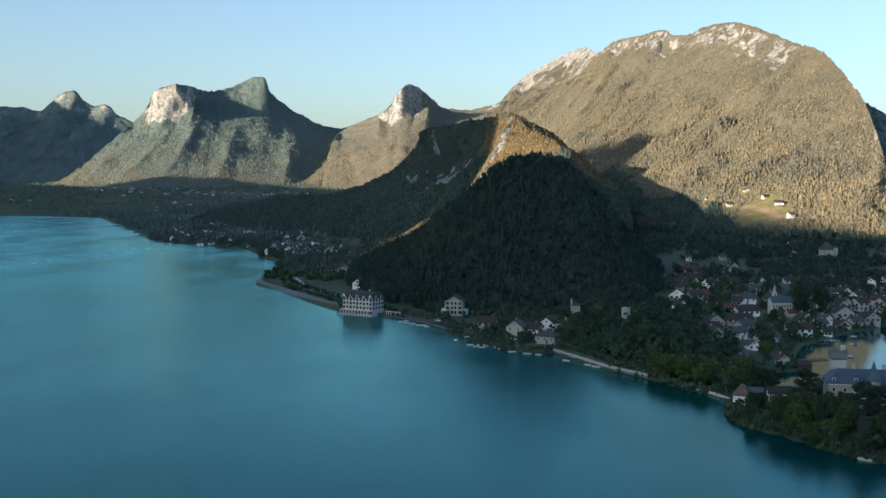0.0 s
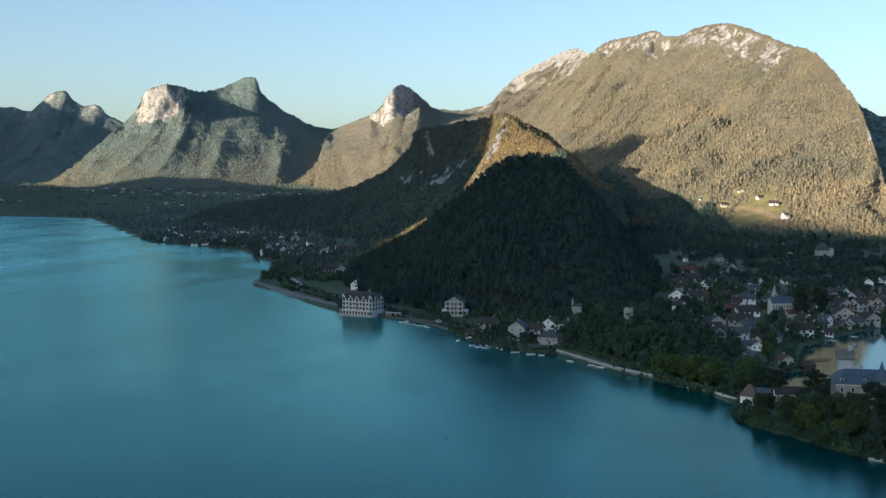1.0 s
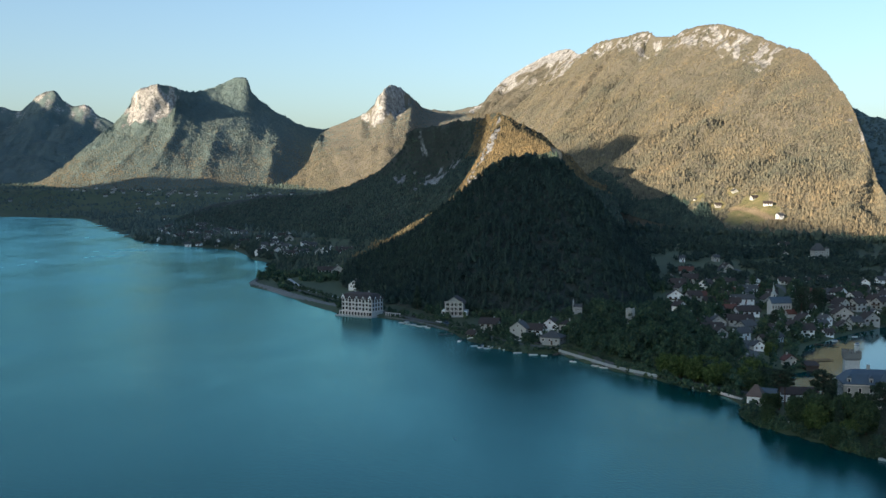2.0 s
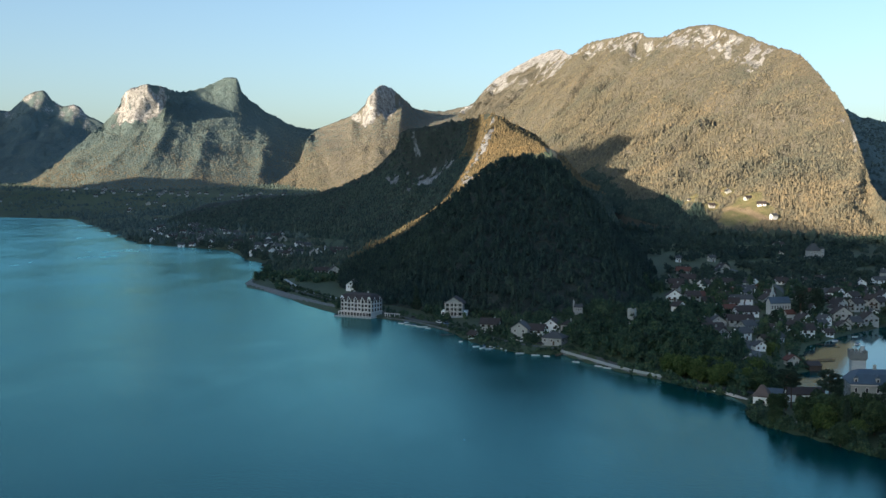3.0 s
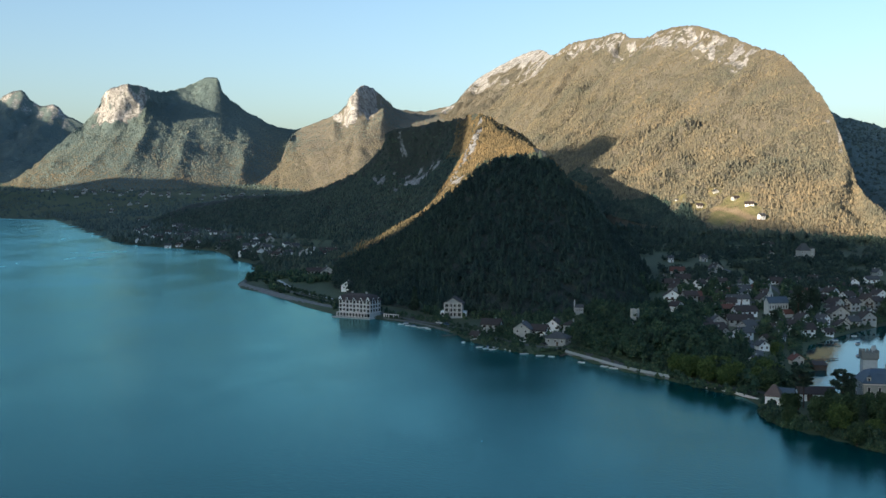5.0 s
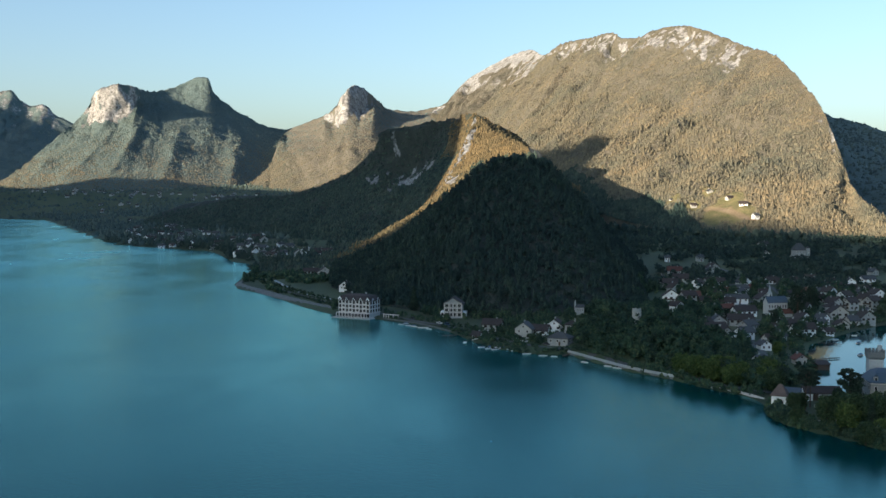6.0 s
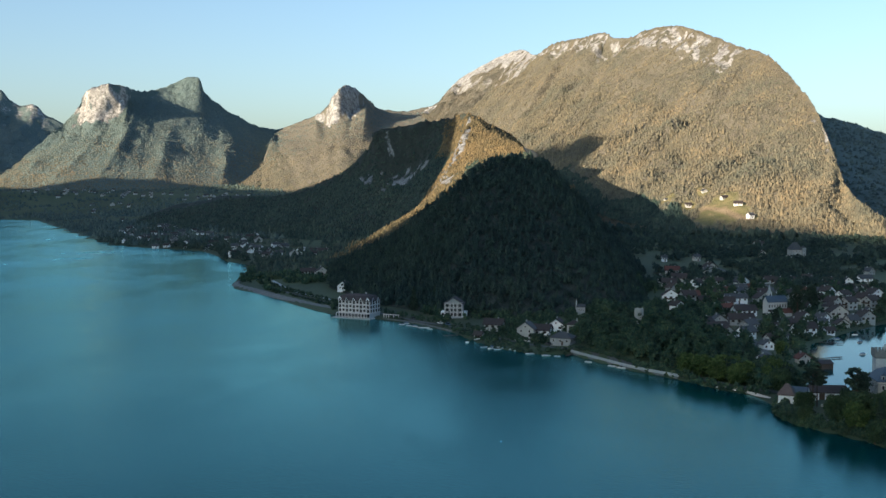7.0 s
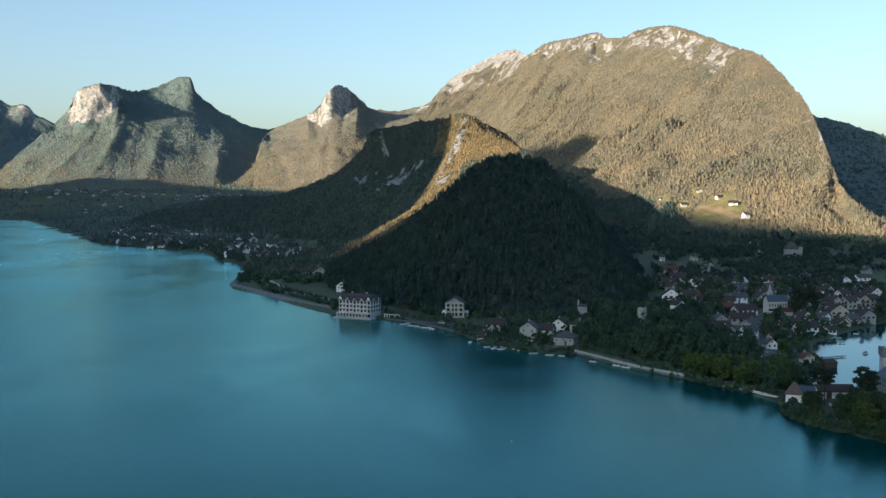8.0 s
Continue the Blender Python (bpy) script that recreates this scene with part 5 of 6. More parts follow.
part("porch", gable_walls(6, 6, 2.4, 1.8), M_CREAM, church).matrix_basis = pose(3.5, -9.0, 0)
part("porch_roof", gable_roof(6, 6, 2.4, 1.8, 0.5), M_REDROOF, church).matrix_basis = pose(3.5, -9.0, 0)

# manor above the village
manor = root("manor_house", 350, 996, 13.9, 6, "square old stone manor with a steep hipped roof and corner tower", "manor")
part("wall", box(bmesh.new(), -7.5, 5.0, -6, 6, -1.5, 8.6), M_GREYWALL, manor)
part("roof", solid(bmesh.new(), [rect(13.6, 13, 8.5, -1.25), rect(13.6, 13, 8.8, -1.25), rect(5.0, 0.6, 15.4, -1.25)]), M_SLATE, manor)
part("tower", box(bmesh.new(), 4.6, 8.6, -8.0, -3.5, -2.5, 10.6), M_GREYWALL, manor)
part("tower_roof", solid(bmesh.new(), [rect(4.8, 5.3, 10.5, 6.6, -5.75), rect(4.8, 5.3, 10.7, 6.6, -5.75), [(6.6, -5.75, 12.6)]]), M_SLATE, manor)
part("annex", box(bmesh.new(), -10.5, -7.5, -3, 4, -1.5, 3.5), M_STONE, manor)
for k in range(3):
    for a in (-5.5, -2.0, 1.5):
        window(manor, a, -6.0, 1.6 + 2.7 * k, 0, 0.8, 0.9)
    window(manor, 6.6, -8.0, 1.6 + 2.8 * k, 0, 0.7, 0.8)
manor.matrix_basis = pose(350, 996, 14.2, 0, 0, 6) @ Matrix.Diagonal((0.8, 0.8, 0.98, 1))

# old round tower in the wood, chapel on its ledge
keep_tower = root("tower", 93, 554, 11.6, 0, "round weathered stone tower with a broken top above the wood", "tower")
bm = bmesh.new()
rim = circle(2.25, 8.0, 16)
solid(bm, [circle(2.5, -4, 16), circle(2.3, 7.0, 16), [(x, y, z + 0.9 * math.sin(i * 1.9) * (0.4 + 0.6 * (i % 3 == 0))) for i, (x, y, z) in enumerate(rim)]])
part("wall", bm, M_STONE, keep_tower)
part("parapet", solid(bmesh.new(), [circle(2.45, 6.5, 16), circle(2.45, 6.9, 16)]), M_STONE, keep_tower)
for k in range(3):
    window(keep_tower, 0.2, -2.45, 1.5 + 2.2 * k, 0, 0.45, 0.5)
chapel = root("chapel", 75, 615, float(ground_z(75, 615)), -12, "small pale stone chapel with a bell gable on a wooded ledge", "chapel")
part("nave", gable_walls(6.5, 4.6, 4.6, 1.6), M_GREYWALL, chapel)
part("roof", gable_roof(6.5, 4.6, 4.6, 1.6, 0.3), M_SLATE, chapel)
part("bell_gable", solid(bmesh.new(), [rect(1.1, 2.2, -1.0, -3.6), rect(1.1, 2.2, 8.2, -3.6), [(-3.6, 0, 10.2)]]), M_GREYWALL, chapel)
for a in (-1.4, 0.4, 2.0):
    window(chapel, a, -2.3, 2.8, 0, 0.5, 1.1)
chapel.scale = (0.72, 0.72, 0.8)
part("terrace_wall", box(bmesh.new(), -4.5, 11.0, -4.6, -4.0, -4.0, 0.3), M_STONE, chapel)

# ---------------------------------------------------------------- castle on the point
castle = root("castle", 151.5, 376, 3.2, -12, "old beige castle with blue slate roof, keep and round turret", "castle")
CW, CD = 36.0, 13.0
part("wall", box(bmesh.new(), -CW / 2, CW / 2, -CD / 2, CD / 2, -3, 10.8), M_CASTLE, castle)
part("roof", solid(bmesh.new(), [rect(CW + 1.0, CD + 1.0, 10.6), rect(CW + 1.0, CD + 1.0, 10.9), rect(CW - 4, CD - 5.5, 13.8), rect(CW - 8, 0.5, 15.0)]), M_BLUEROOF, castle)
part("cornice", solid(bmesh.new(), [rect(CW + 0.4, CD + 0.4, 10.2), rect(CW + 0.4, CD + 0.4, 10.58)]), M_TRIM, castle)
for i in range(10):
    a = (i + 0.5) / 10 * CW - CW / 2
    for k in range(3):
        window(castle, a, -CD / 2, 2.4 + 3.1 * k, 0, 0.95, 1.15)
    if i % 2 == 0:
        d_ = part("dormer", box(bmesh.new(), a - 0.7, a + 0.7, -CD / 2 + 0.2, -CD / 2 + 2.4, 11.0, 12.9), M_CASTLE, castle)
        part("dormer_roof", solid(bmesh.new(), [rect(1.8, 2.6, 12.85, a, -CD / 2 + 1.3), rect(0.15, 2.6, 13.8, a, -CD / 2 + 1.3)]), M_BLUEROOF, d_)
        window(castle, a, -CD / 2 + 0.2, 11.9, 0, 0.75, 0.85)
for i in range(3):
    for k in range(3):
        window(castle, -CW / 2, (i + 0.5) / 3 * CD - CD / 2, 2.4 + 3.1 * k, -90, 0.95, 1.15)
for a in (-9.0, 1.0, 8.0):
    part("chimney", box(bmesh.new(), a - 0.5, a + 0.5, -0.4, 0.5, 14.2, 16.6), M_STONE, castle)
turret = part("turret", solid(bmesh.new(), [circle(2.3, -3, 16, -3.4, -6.6), circle(2.3, 12.2, 16, -3.4, -6.6)]), M_CASTLE, castle)
part("turret_roof", solid(bmesh.new(), [circle(2.75, 12.1, 16, -3.4, -6.6), circle(2.75, 12.35, 16, -3.4, -6.6), circle(1.1, 15.5, 16, -3.4, -6.6), [(-3.4, -6.6, 19.2)]]), M_BLUEROOF, turret)

castle_keep = root("keep", 142, 391, 2.0, -12, "tall square stone keep with battlements and a watch turret", "tower")
part("wall", solid(bmesh.new(), [rect(5.3, 5.3, -2), rect(5.0, 5.0, 18.2)]), M_KEEP, castle_keep)
part("parapet", solid(bmesh.new(), [rect(5.0, 5.0, 17.5), rect(5.9, 5.9, 18.3), rect(5.9, 5.9, 20.0)]), M_GREYSTONE, castle_keep, "darker jutting stone parapet")
for i in range(5):
    for sx, sy in ((1, 0), (-1, 0), (0, 1), (0, -1)):
        a = -2.5 + i * 1.25
        px_, py_ = (sx * 2.6, a) if sx else (a, sy * 2.6)
        part("merlon", box(bmesh.new(), px_ - 0.38, px_ + 0.38, py_ - 0.38, py_ + 0.38, 20.0, 21.0), M_GREYSTONE, castle_keep)
part("watch_turret", solid(bmesh.new(), [circle(0.85, 19.8, 10, 1.9, 1.2), circle(0.85, 22.3, 10, 1.9, 1.2)]), M_KEEP, castle_keep)
for k in range(3):
    window(castle_keep, 0.3, -2.58, 7.0 + 3.6 * k, 0, 0.5, 0.7)

gatehouse = root("gatehouse", 110, 398.5, 0.2, -28, "small white waterside gatehouse with a brown hipped roof", "house")
part("wall", box(bmesh.new(), -2.7, 2.7, -3.2, 3.2, -2, 5.0), M_WHITE, gatehouse)
part("roof", hip_roof(5.4, 6.4, 5.0, 3.9, 0.5, 0.25, 1.2), M_OLDTILES, gatehouse)
wing = part("wing", gable_walls(5.0, 5.6, 5.2, 2.6), M_WHITE, gatehouse)
part("wing_roof", gable_roof(5.0, 5.6, 5.2, 2.6, 0.4), M_BLUEROOF, wing, "blue-grey slate roof")
wing.location = (4.2, 3.0, -0.6)
for a, y, s in ((-1.2, -3.2, 0), (1.2, -3.2, 0), (-2.7, 0.0, -90)):
    window(gatehouse, a, y, 2.7, s, 0.75, 0.85)
stable = root("stable", 128, 405, 2.2, -8, "long low stable with a dark brown tiled roof", "barn")
part("wall", gable_walls(13, 6, 2.6, 2.0), M_WHITE, stable)
part("roof", gable_roof(13, 6, 2.6, 2.0, 0.5), M_BROWNROOF, stable)
part("door", box(bmesh.new(), -3.6, -1.6, -3.08, -2.98, -0.5, 2.2), M_TIMBER, stable)
for a in (1.5, 4.0):
    window(stable, a, -3.0, 1.4, 0, 0.8, 0.7)
boathouse = root("boathouse", 160, 484, 0.4, 4, "low dark timber boathouse on the bay", "boathouse")
part("wall", gable_walls(5.5, 8, 1.9, 1.2), M_TIMBER, boathouse)
part("roof", gable_roof(5.5, 8, 1.9, 1.2, 0.4), M_BROWNROOF, boathouse)

# ---------------------------------------------------------------- roads, quays, boats
def strip(name, line, width, lift, material, label, category, drop=0.0, flat=None):
    """A band along a line on the ground; with a drop it has sides like a wall."""
    p = spline([(x, y, 0) for x, y in line], max(8, int(sum(math.dist(a, b_) for a, b_ in zip(line, line[1:])) / 4)))
    t = np.gradient(p[:, :2], axis=0)
    t /= np.linalg.norm(t, axis=1)[:, None]
    n = np.stack([-t[:, 1], t[:, 0]], -1) * width / 2
    a, b_ = p[:, :2] + n, p[:, :2] - n
    za, zb = (ground_z(a[:, 0], a[:, 1]), ground_z(b_[:, 0], b_[:, 1])) if flat is None else (np.full(len(a), flat), np.full(len(a), flat))
    top = np.maximum(za, zb) + lift if drop else None
    za, zb = (top, top) if drop else (za + lift, zb + lift)
    bm = bmesh.new()
    rings = []
    for i in range(len(p)):
        ring = [(*a[i], za[i]), (*b_[i], zb[i])]
        if drop:
            ring += [(*b_[i], zb[i] - drop), (*a[i], za[i] - drop)]
        rings.append([bm.verts.new(c_) for c_ in ring])
    m = len(rings[0])
    for q, r in zip(rings, rings[1:]):
        for k in range(m if drop else 1):
            bm.faces.new((q[k], r[k], r[(k + 1) % m], q[(k + 1) % m]))
    bmesh.ops.recalc_face_normals(bm, faces=bm.faces)
    return tagged(part(name, bm, material), label, category, kind="structure")


for line in ROADS:
    strip("road", line, 3.2 if line is ROADS[3] else 4.2, 0.25, M_ASPHALT, "grey asphalt road through the village", "road")
strip("quay", [(54.5, 532.5), (64.6, 506), (73.8, 483), (87.3, 460.5)], 1.6, 0.9, M_GREYSTONE, "grey stone quay wall along the lake road", "quay", 4.0, 0.1)
strip("parapet", [(53.9, 532.1), (64.0, 505.6), (73.2, 482.6), (86.7, 460.1)], 0.5, 0.9, M_CONCRETE, "low pale parapet on the quay", "wall", 1.1, 1.2)
strip("quay", [(96.5, 439), (101, 433), (105.3, 424), (109, 412)], 0.6, 0.9, M_TRIM, "whitewashed shore wall below the gatehouse", "quay", 3.5, 0.3)
def revetment(line, wide, high, material, label):
    """A sloping stone bank from the water's edge up to a level crown."""
    p = spline([(x, y, 0) for x, y in line], 70)[:, :2]
    t = np.gradient(p, axis=0)
    t /= np.linalg.norm(t, axis=1)[:, None]
    n = np.stack([-t[:, 1], t[:, 0]], -1)
    bm = bmesh.new()
    rings = []
    for i, (q, m) in enumerate(zip(p, n)):
        lift = high * (1 + 0.10 * math.sin(i * 1.7))
        rings.append([bm.verts.new((*(q + m * d), z)) for d, z in ((-0.6, -1.0), (0.35 * wide, 0.45 * lift + 0.12 * math.sin(i * 2.3)), (wide, lift), (wide + 1.3, lift), (wide + 1.8, 0.2))])
    for a, b_ in zip(rings, rings[1:]):
        for k in range(4):
            bm.faces.new((a[k], b_[k], b_[k + 1], a[k + 1]))
    bmesh.ops.recalc_face_normals(bm, faces=bm.faces)
    return tagged(part("embankment", bm, material), label, "embankment", kind="structure")


revetment([(-69, 722), (-84, 747), (-101, 781), (-118, 818), (-134, 854), (-149, 886), (-157, 912), (-158, 932)][::-1], 4.6, 2.1, M_GREYSTONE, "sloping grey stone embankment round the grassy point")
strip("quay", [(-36, 676), (-22, 662), (-9, 640), (2, 616)], 0.9, 0.7, M_GREYSTONE, "low quay along the gardens", "quay", 3.0, 0.1)
strip("retaining_wall", [(107.5, 362.5), (111.5, 362), (116, 363)], 0.8, 1.0, M_STONE, "rough stone retaining wall below the castle park", "wall", 3.0)
strip("garden_wall", [(119, 388.5), (118.4, 380), (117.8, 371.7)], 0.5, 0.9, M_STONE, "crumbling pale wall down the castle garden", "wall", 2.0)
strip("landing_stage", [(124.5, 324), (127.5, 321.5), (130.5, 319.8)], 1.8, 0.3, M_CONCRETE, "small pale concrete landing stage on the shore", "landing stage", 3.0, 0.4)
strip("path", POINT_PATH, 2.6, 0.3, M_CONCRETE, "pale path across the grassy point", "path")


def boat(x, y, turn, length, cover):
    e = root("boat", x, y, 0.0, turn, "small white boat with a blue cover moored by the shore" if cover else "small open white boat moored by the shore", "boat", "moored boats")
    length *= 0.62
    w = length * 0.38
    ring = lambda k, z: [(-length / 2, -w / 2 * k, z), (length * 0.15, -w / 2 * k, z), (length / 2 * (0.9 + 0.1 * k), 0, z), (length * 0.15, w / 2 * k, z), (-length / 2, w / 2 * k, z)]
    part("hull", solid(bmesh.new(), [ring(0.6, -0.25), ring(1.0, 0.42)]), M_HULL, e)
    if cover:
        part("cover", solid(bmesh.new(), [[(x_ * 0.85, y_ * 0.85, 0.55) for x_, y_, _ in ring(1, 0)], [(x_ * 0.5, y_ * 0.3, 1.1) for x_, y_, _ in ring(1, 0)]]), M_CANVAS, e)
    else:
        part("windscreen", box(bmesh.new(), -0.2, 0.0, -w * 0.35, w * 0.35, 0.55, 1.05), M_GLASS, e)


BOATS_BY_GARDENS = ((-25, 650, -30, 6, 0), (-21, 644, -25, 6, 0), (-17.5, 640, -35, 6, 1), (-14, 634, -20, 6, 0), (-9.5, 628, -40, 6, 0), (-22, 654, 10, 5, 1), (-11, 634, 5, 5, 0), (7, 574, 75, 7, 0))
BOATS_BY_QUAY = ((14, 556, 20, 6, 0), (17, 551, 35, 6, 0), (20, 548, 15, 6, 0), (24, 551, -10, 6, 1), (27, 548, 40, 5, 0), (18, 556, 60, 5, 1), (22, 555, 5, 5, 0), (29, 543, 25, 5, 0), (34, 533, 8, 7, 0), (41, 527, -5, 7, 0), (46, 524, -20, 5, 0), (57.5, 506, -45, 6, 0), (66, 494, -50, 7, 0), (69, 489, -45, 7, 0), (71, 493, -40, 5, 1))
BOATS_IN_BAY = ((205, 572, 10, 5, 1), (222, 588, 0, 5, 0), (212, 560, 30, 6, 1), (240, 575, 20, 6, 0), (195, 520, 5, 5, 1), (230, 560, 15, 5, 0))
for x, y, turn, length, cover in BOATS_BY_GARDENS + BOATS_BY_QUAY + BOATS_IN_BAY:
    boat(x, y, turn, length, cover)


def car(x, y, turn, paint, colour):
    """A parked car: body, glazed cabin, lamps and wheels."""
    e = root("car", x, y, float(ground_z(x, y)) + 0.28, turn, f"{colour} car parked beside the lake road", "car", "parked cars")
    part("body", solid(bmesh.new(), [rect(4.1, 1.62, 0.22), rect(4.2, 1.74, 0.5), rect(4.05, 1.68, 0.86)]), paint, e)
    cabin = part("cabin", solid(bmesh.new(), [rect(2.5, 1.58, 0.86, -0.2), rect(1.7, 1.3, 1.42, -0.3)]), M_GLASS, e, "dark glazed cabin")
    part("roof", solid(bmesh.new(), [rect(1.72, 1.32, 1.4, -0.3), rect(1.6, 1.2, 1.47, -0.3)]), paint, cabin)
    for sx in (-1.3, 1.3):
        for sy in (-0.78, 0.78):
            bm = bmesh.new()
            tube(bm, (sx, sy - 0.1, 0.31), (sx, sy + 0.1, 0.31), 0.31, 0.31, 12)
            bmesh.ops.holes_fill(bm, edges=bm.edges)
            part("wheel", bm, M_DARKROOF, e)
    for sy in (-0.6, 0.6):
        part("headlight", box(bmesh.new(), 2.04, 2.12, sy - 0.16, sy + 0.16, 0.52, 0.66), M_TRIM, e)


for x, y, turn, paint, colour in ((33, 566, 118, M_HULL, "white"), (36.5, 562, 116, M_HULL, "white"), (46, 549, 125, M_SLATE, "grey"), (20, 590, 112, M_HULL, "white"), (1, 635, 120, M_CANVAS, "blue"), (-3, 641, 122, M_HULL, "white"), (-18, 664, 122, M_SLATE, "grey"), (42, 571, 60, M_HULL, "white")):
    car(x, y, turn, paint, colour)


def buoy(x, y):
    e = root("buoy", x, y, 0.0, 0, "small dark mooring buoy floating on the lake", "buoy", "lake buoys")
    part("float", solid(bmesh.new(), [circle(0.25, -0.35, 10), circle(0.48, -0.1, 10), circle(0.48, 0.15, 10), circle(0.22, 0.4, 10)]), M_CANVAS, e)
    part("ring", solid(bmesh.new(), [circle(0.1, 0.38, 8), circle(0.1, 0.6, 8)]), M_GREYSTONE, e)
    e.scale = (0.6, 0.6, 0.6)


for x, y in ((-49, 456), (-2, 352), (-135, 623)):
    buoy(x, y)


def jetty(x, y, turn, length, label):
    e = root("jetty", x, y, 0.0, turn, label, "jetty")
    for i in range(int(length / 1.2)):
        part("plank", box(bmesh.new(), i * 1.2, i * 1.2 + 1.12, -0.8, 0.8, 0.45, 0.55), M_TIMBER, e)
    for i in range(0, int(length), 3):
        for s in (-0.7, 0.7):
            part("post", box(bmesh.new(), i + 0.2, i + 0.4, s - 0.1, s + 0.1, -2.5, 0.9), M_TIMBER, e)


jetty(4, 600, 200, 9, "narrow timber jetty with mooring posts")
jetty(164, 505, 20, 18, "long timber jetty reaching into the bay")
jetty(190, 560, -30, 12, "timber jetty in front of the bay houses")
jetty(54, 530, 240, 8, "short timber jetty below the road")

# ---------------------------------------------------------------- trees on the castle point
def leaf_cloud(name, centres, radii, per, leaf, material, parent, flat=1.0):
    """A crown: small bent leaf sprays in uneven clouds."""
    pts, up = [], []
    for (cx, cy, cz), r in zip(centres, radii):
        d = rng.normal(size=(per, 3))
        d /= np.linalg.norm(d, axis=1)[:, None]
        d = d * (r * (0.55 + 0.5 * rng.random(per)))[:, None]
        d[:, 2] *= flat
        pts.append(d + (cx, cy, cz))
    pts = np.concatenate(pts)
    n = len(pts)
    u = rng.normal(size=(n, 3))
    u /= np.linalg.norm(u, axis=1)[:, None]
    w = np.cross(u, rng.normal(size=(n, 3)))
    w /= np.linalg.norm(w, axis=1)[:, None]
    s = (leaf * (0.6 + 0.8 * rng.random(n)))[:, None]
    k = np.cross(u, w) * s * 0.35
    v = np.stack([pts - u * s, pts + w * s * 0.7 + k, pts + u * s, pts - w * s * 0.7 + k], 1).reshape(-1, 3)
    i = np.arange(n)[:, None] * 4
    f = np.concatenate([i + (0, 1, 2), i + (0, 2, 3)])
    ob = mesh_of(name, v, f, material)
    ob.parent = parent
    return ob


M_LEAF = foliage("broad_leaves", [(0.0, (0.023, 0.0528, 0.0312)), (0.5, (0.0391, 0.0744, 0.039)), (1.0, (0.0713, 0.1056, 0.0468))])
M_NEEDLE = foliage("needles", [(0.0, (0.0176, 0.0391, 0.0312)), (0.6, (0.0308, 0.0575, 0.0429)), (1.0, (0.055, 0.0851, 0.0546))])
M_BLUENEEDLE = foliage("blue_needles", [(0.0, (0.035, 0.055, 0.050)), (1.0, (0.075, 0.105, 0.095))])
M_GOLDLEAF = foliage("yellowing_leaves", [(0.0, (0.0337, 0.0725, 0.0246)), (0.5, (0.0562, 0.0979, 0.0316)), (1.0, (0.0927, 0.1342, 0.0421))])


def tree(kind, label, height, width, material, group="trees on the castle point"):
    """One tree at the origin, with trunk, limbs and an uneven crown."""
    e = root("tree", 0, 0, 0, 0, label, "tree", group)
    bm = bmesh.new()
    centres, radii = [], []
    if kind == "broad":
        tube(bm, (0, 0, -1), (0.1, 0, height * 0.5), 0.035 * height, 0.018 * height)
        for i in range(16):
            a, h = i * 2.4, 0.25 + 0.68 * (i / 15)
            r = width / 2 * (0.75 if 0.3 < h < 0.75 else 0.42) * (0.7 + 0.4 * rng.random())
            c_ = (math.cos(a) * r, math.sin(a) * r, height * h)
            tube(bm, (0, 0, height * h * 0.6), c_, 0.008 * height, 0.003 * height, 5)
            centres.append(c_)
            radii.append(width * (0.18 + 0.10 * rng.random()))
        per, leaf, flat = 170, 0.42, 0.85
    elif kind == "pine":
        tube(bm, (0, 0, -1), (0.3, 0.1, height * 0.9), 0.022 * height, 0.008 * height)
        for i in range(15):
            a, h = i * 2.4, 0.62 + 0.36 * (i / 14)
            r = width / 2 * (1.05 - abs(h - 0.75) * 1.6) * (0.6 + 0.5 * rng.random())
            c_ = (math.cos(a) * r, math.sin(a) * r, height * h)
            tube(bm, (0.1, 0, height * (h - 0.08)), c_, 0.007 * height, 0.003 * height, 5)
            centres.append(c_)
            radii.append(width * (0.15 + 0.08 * rng.random()))
        per, leaf, flat = 190, 0.34, 0.42
    elif kind == "cedar":
        tube(bm, (0, 0, -1), (0, 0, height * 0.95), 0.03 * height, 0.006 * height)
        for i in range(26):
            a, h = i * 2.4, 0.25 + 0.72 * (i / 25)
            r = width / 2 * (1.1 - h * 0.75) * (0.5 + 0.6 * rng.random())
            c_ = (math.cos(a) * r, math.sin(a) * r, height * h)
            tube(bm, (0, 0, height * (h - 0.03)), c_, 0.006 * height, 0.002 * height, 5)
            centres.append(c_)
            radii.append(width * (0.13 + 0.06 * rng.random()))
        per, leaf, flat = 130, 0.36, 0.35
    else:
        tube(bm, (0, 0, -1), (0, 0, height), 0.02 * height, 0.002 * height)
        for i in range(44):
            a, h = i * 2.4, 0.08 + 0.9 * (i / 43)
            r = width / 2 * (1.02 - h) * (0.55 + 0.25 * rng.random())
            centres.append((math.cos(a) * r, math.sin(a) * r, height * h))
            radii.append(0.12 * width * (1.25 - h) + 0.15)
        per, leaf, flat = 70, 0.28, 0.6
    part("trunk", bm, M_BARK, e)
    leaf_cloud("crown", centres, radii, per, leaf, material, e, flat)
    return e


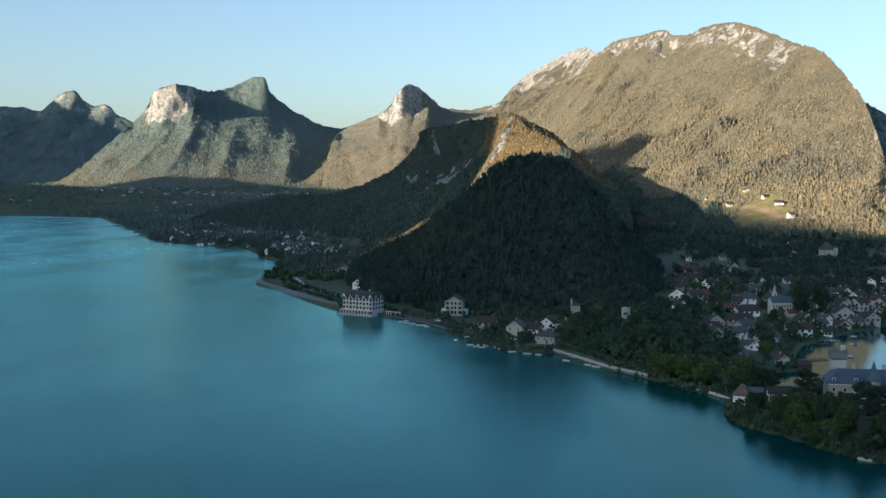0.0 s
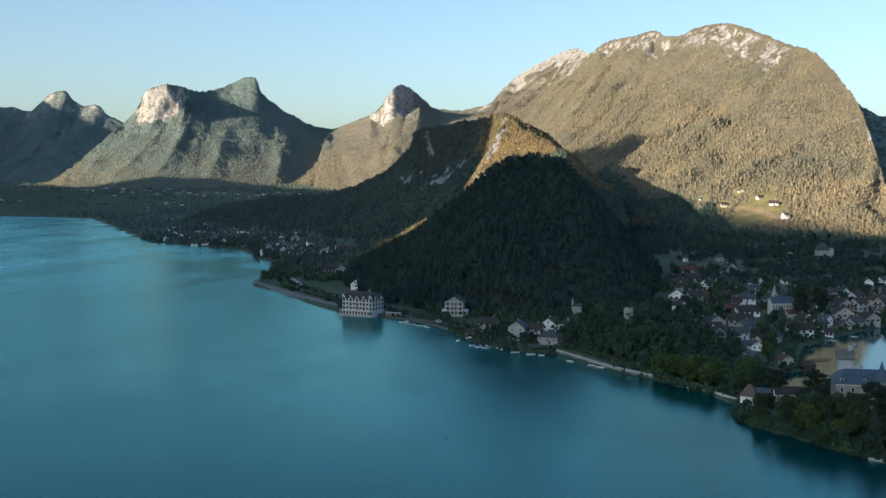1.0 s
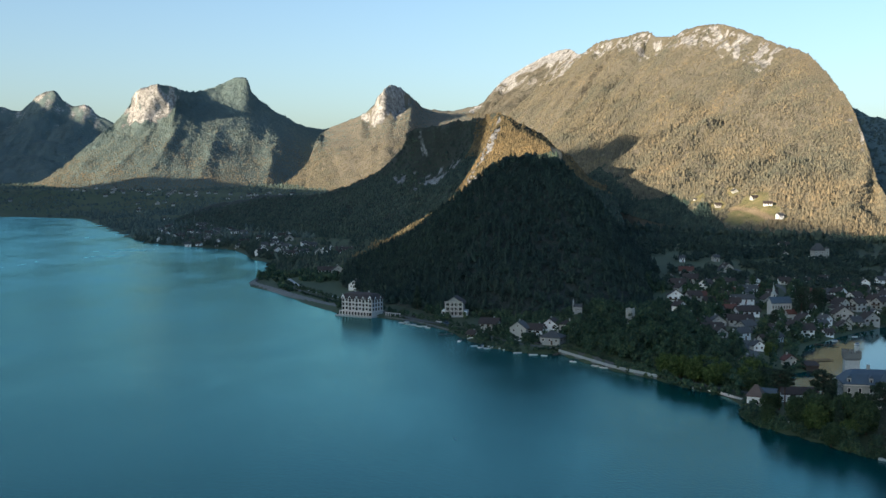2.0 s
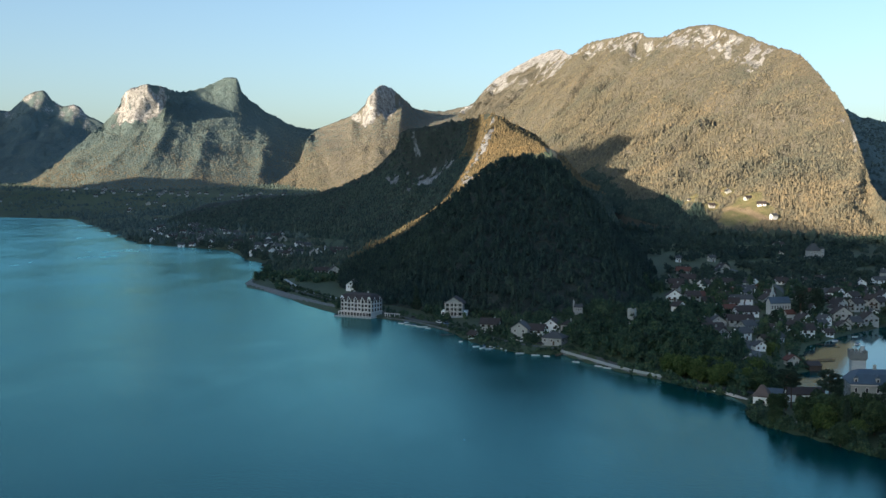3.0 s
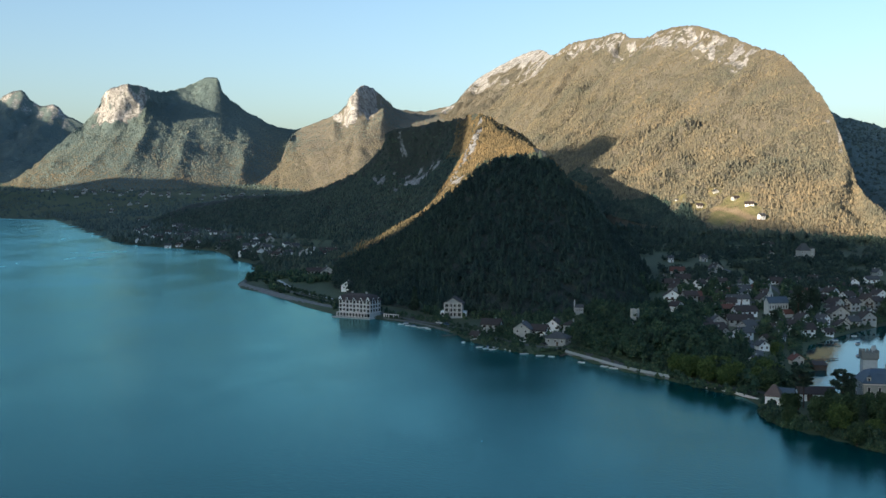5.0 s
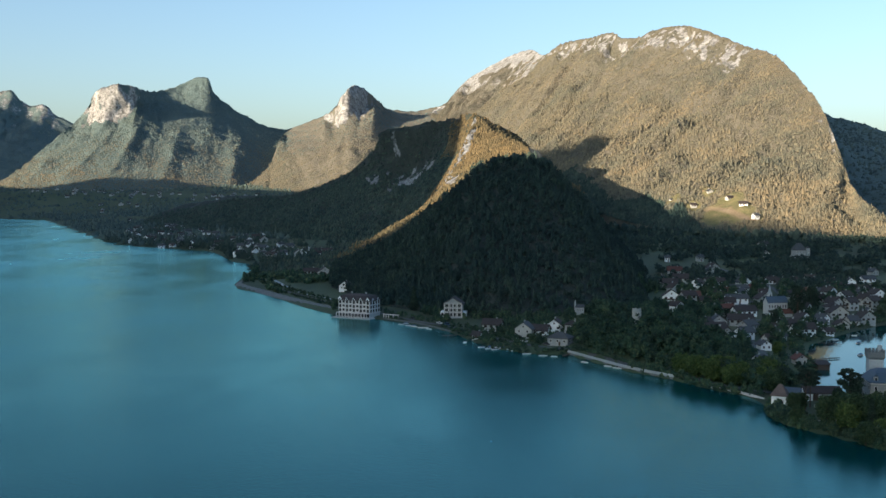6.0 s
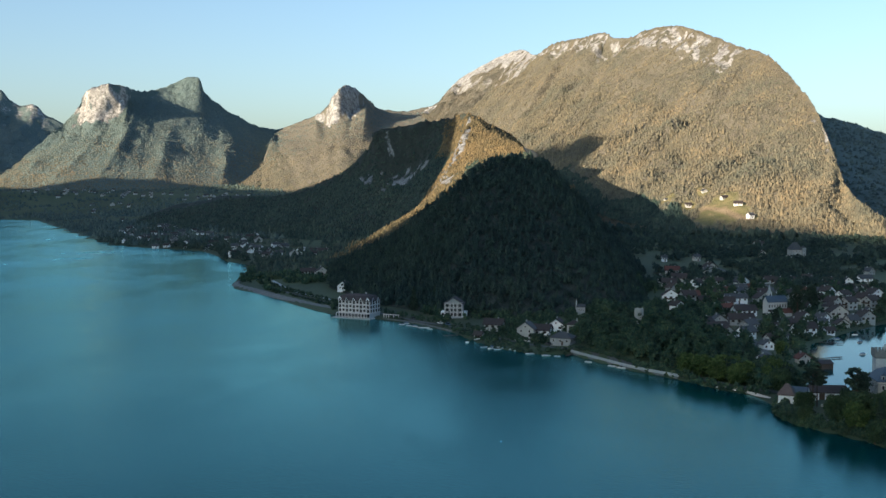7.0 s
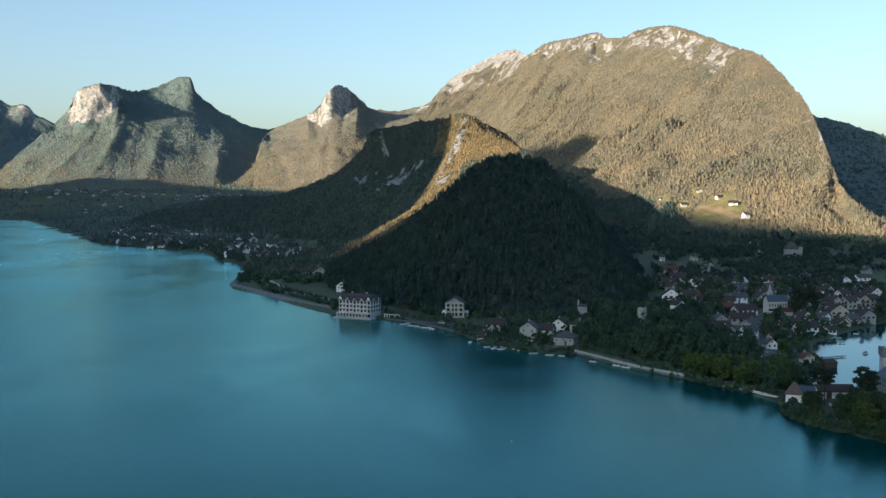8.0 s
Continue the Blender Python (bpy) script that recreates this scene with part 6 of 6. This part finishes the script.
PLANTED = (("broad", "tall dark broadleaved tree standing beside the church", 20.0, 10.0, M_NEEDLE, [(214, 650, 1.0), (230, 668, 0.85), (184, 606, 0.55)]),
           ("cedar", "tall dark pine with layered boughs by the castle", 15.0, 11.5, M_NEEDLE, [(125.6, 374.5, 1.0), (160, 345, 0.9)]),
           ("pine", "slender pine with a high thin crown by the gatehouse", 14.5, 6.5, M_NEEDLE, [(114.5, 386, 1.0), (117.5, 389, 0.95)]),
           ("cedar", "broad dark cedar in the castle park", 16.5, 12.5, M_NEEDLE, [(135, 346, 1.0), (150, 335, 0.9), (142, 352, 0.8)]),
           ("fir", "pale blue spruce at the water's edge", 14.0, 7.0, M_BLUENEEDLE, [(127, 327, 1.0)]),
           ("fir", "dark green fir in the castle park", 12.0, 6.0, M_NEEDLE, [(121, 347, 0.95), (131, 329, 0.8), (-16, 700, 1.3), (-2, 712, 1.15)]),
           ("broad", "dense green broadleaved tree on the castle point", 10.5, 8.0, M_LEAF, [(112, 361, 0.9), (118, 356, 1.05), (124, 352, 1.1), (129, 345, 1.0), (119, 367, 0.85), (105, 369, 0.6), (109.5, 384, 0.62), (113, 386.5, 0.58), (116, 340, 0.7), (136, 334, 0.9),
                                                                                           (133, 358, 0.9), (141, 328, 0.9), (150, 322, 0.8), (160, 330, 1.0), (116, 420, 0.9)]),
           ("broad", "yellowing broadleaved tree beside the water", 8.0, 6.5, M_GOLDLEAF, [(115, 352, 1.1), (122, 341, 0.8), (104, 436, 1.15), (110, 441, 1.1), (122, 443, 1.2), (150, 508, 0.9), (99, 447, 1.1), (95, 455, 1.2), (102, 452, 1.25), (116, 436, 1.0), (91, 463, 1.1), (108, 450, 1.2), (129, 447, 1.0), (124, 455, 1.1)]))
for kind, label, height, width, material, spots in PLANTED:
    first = tree(kind, label, height, width, material, "trees round the church" if "church" in label else "trees on the castle point")
    for i, (x, y, k) in enumerate(spots):
        m_ = pose(x, y, max(float(ground_z(x, y)), 0.3) - 0.2, 0, 0, 57 * i + 13)
        if i == 0:
            first.scale = (k, k, k)
            first.matrix_basis = m_ @ Matrix.Diagonal((k, k, k, 1))
        else:
            other = copy_thing(first, m_)
            other.scale = (k, k, k)
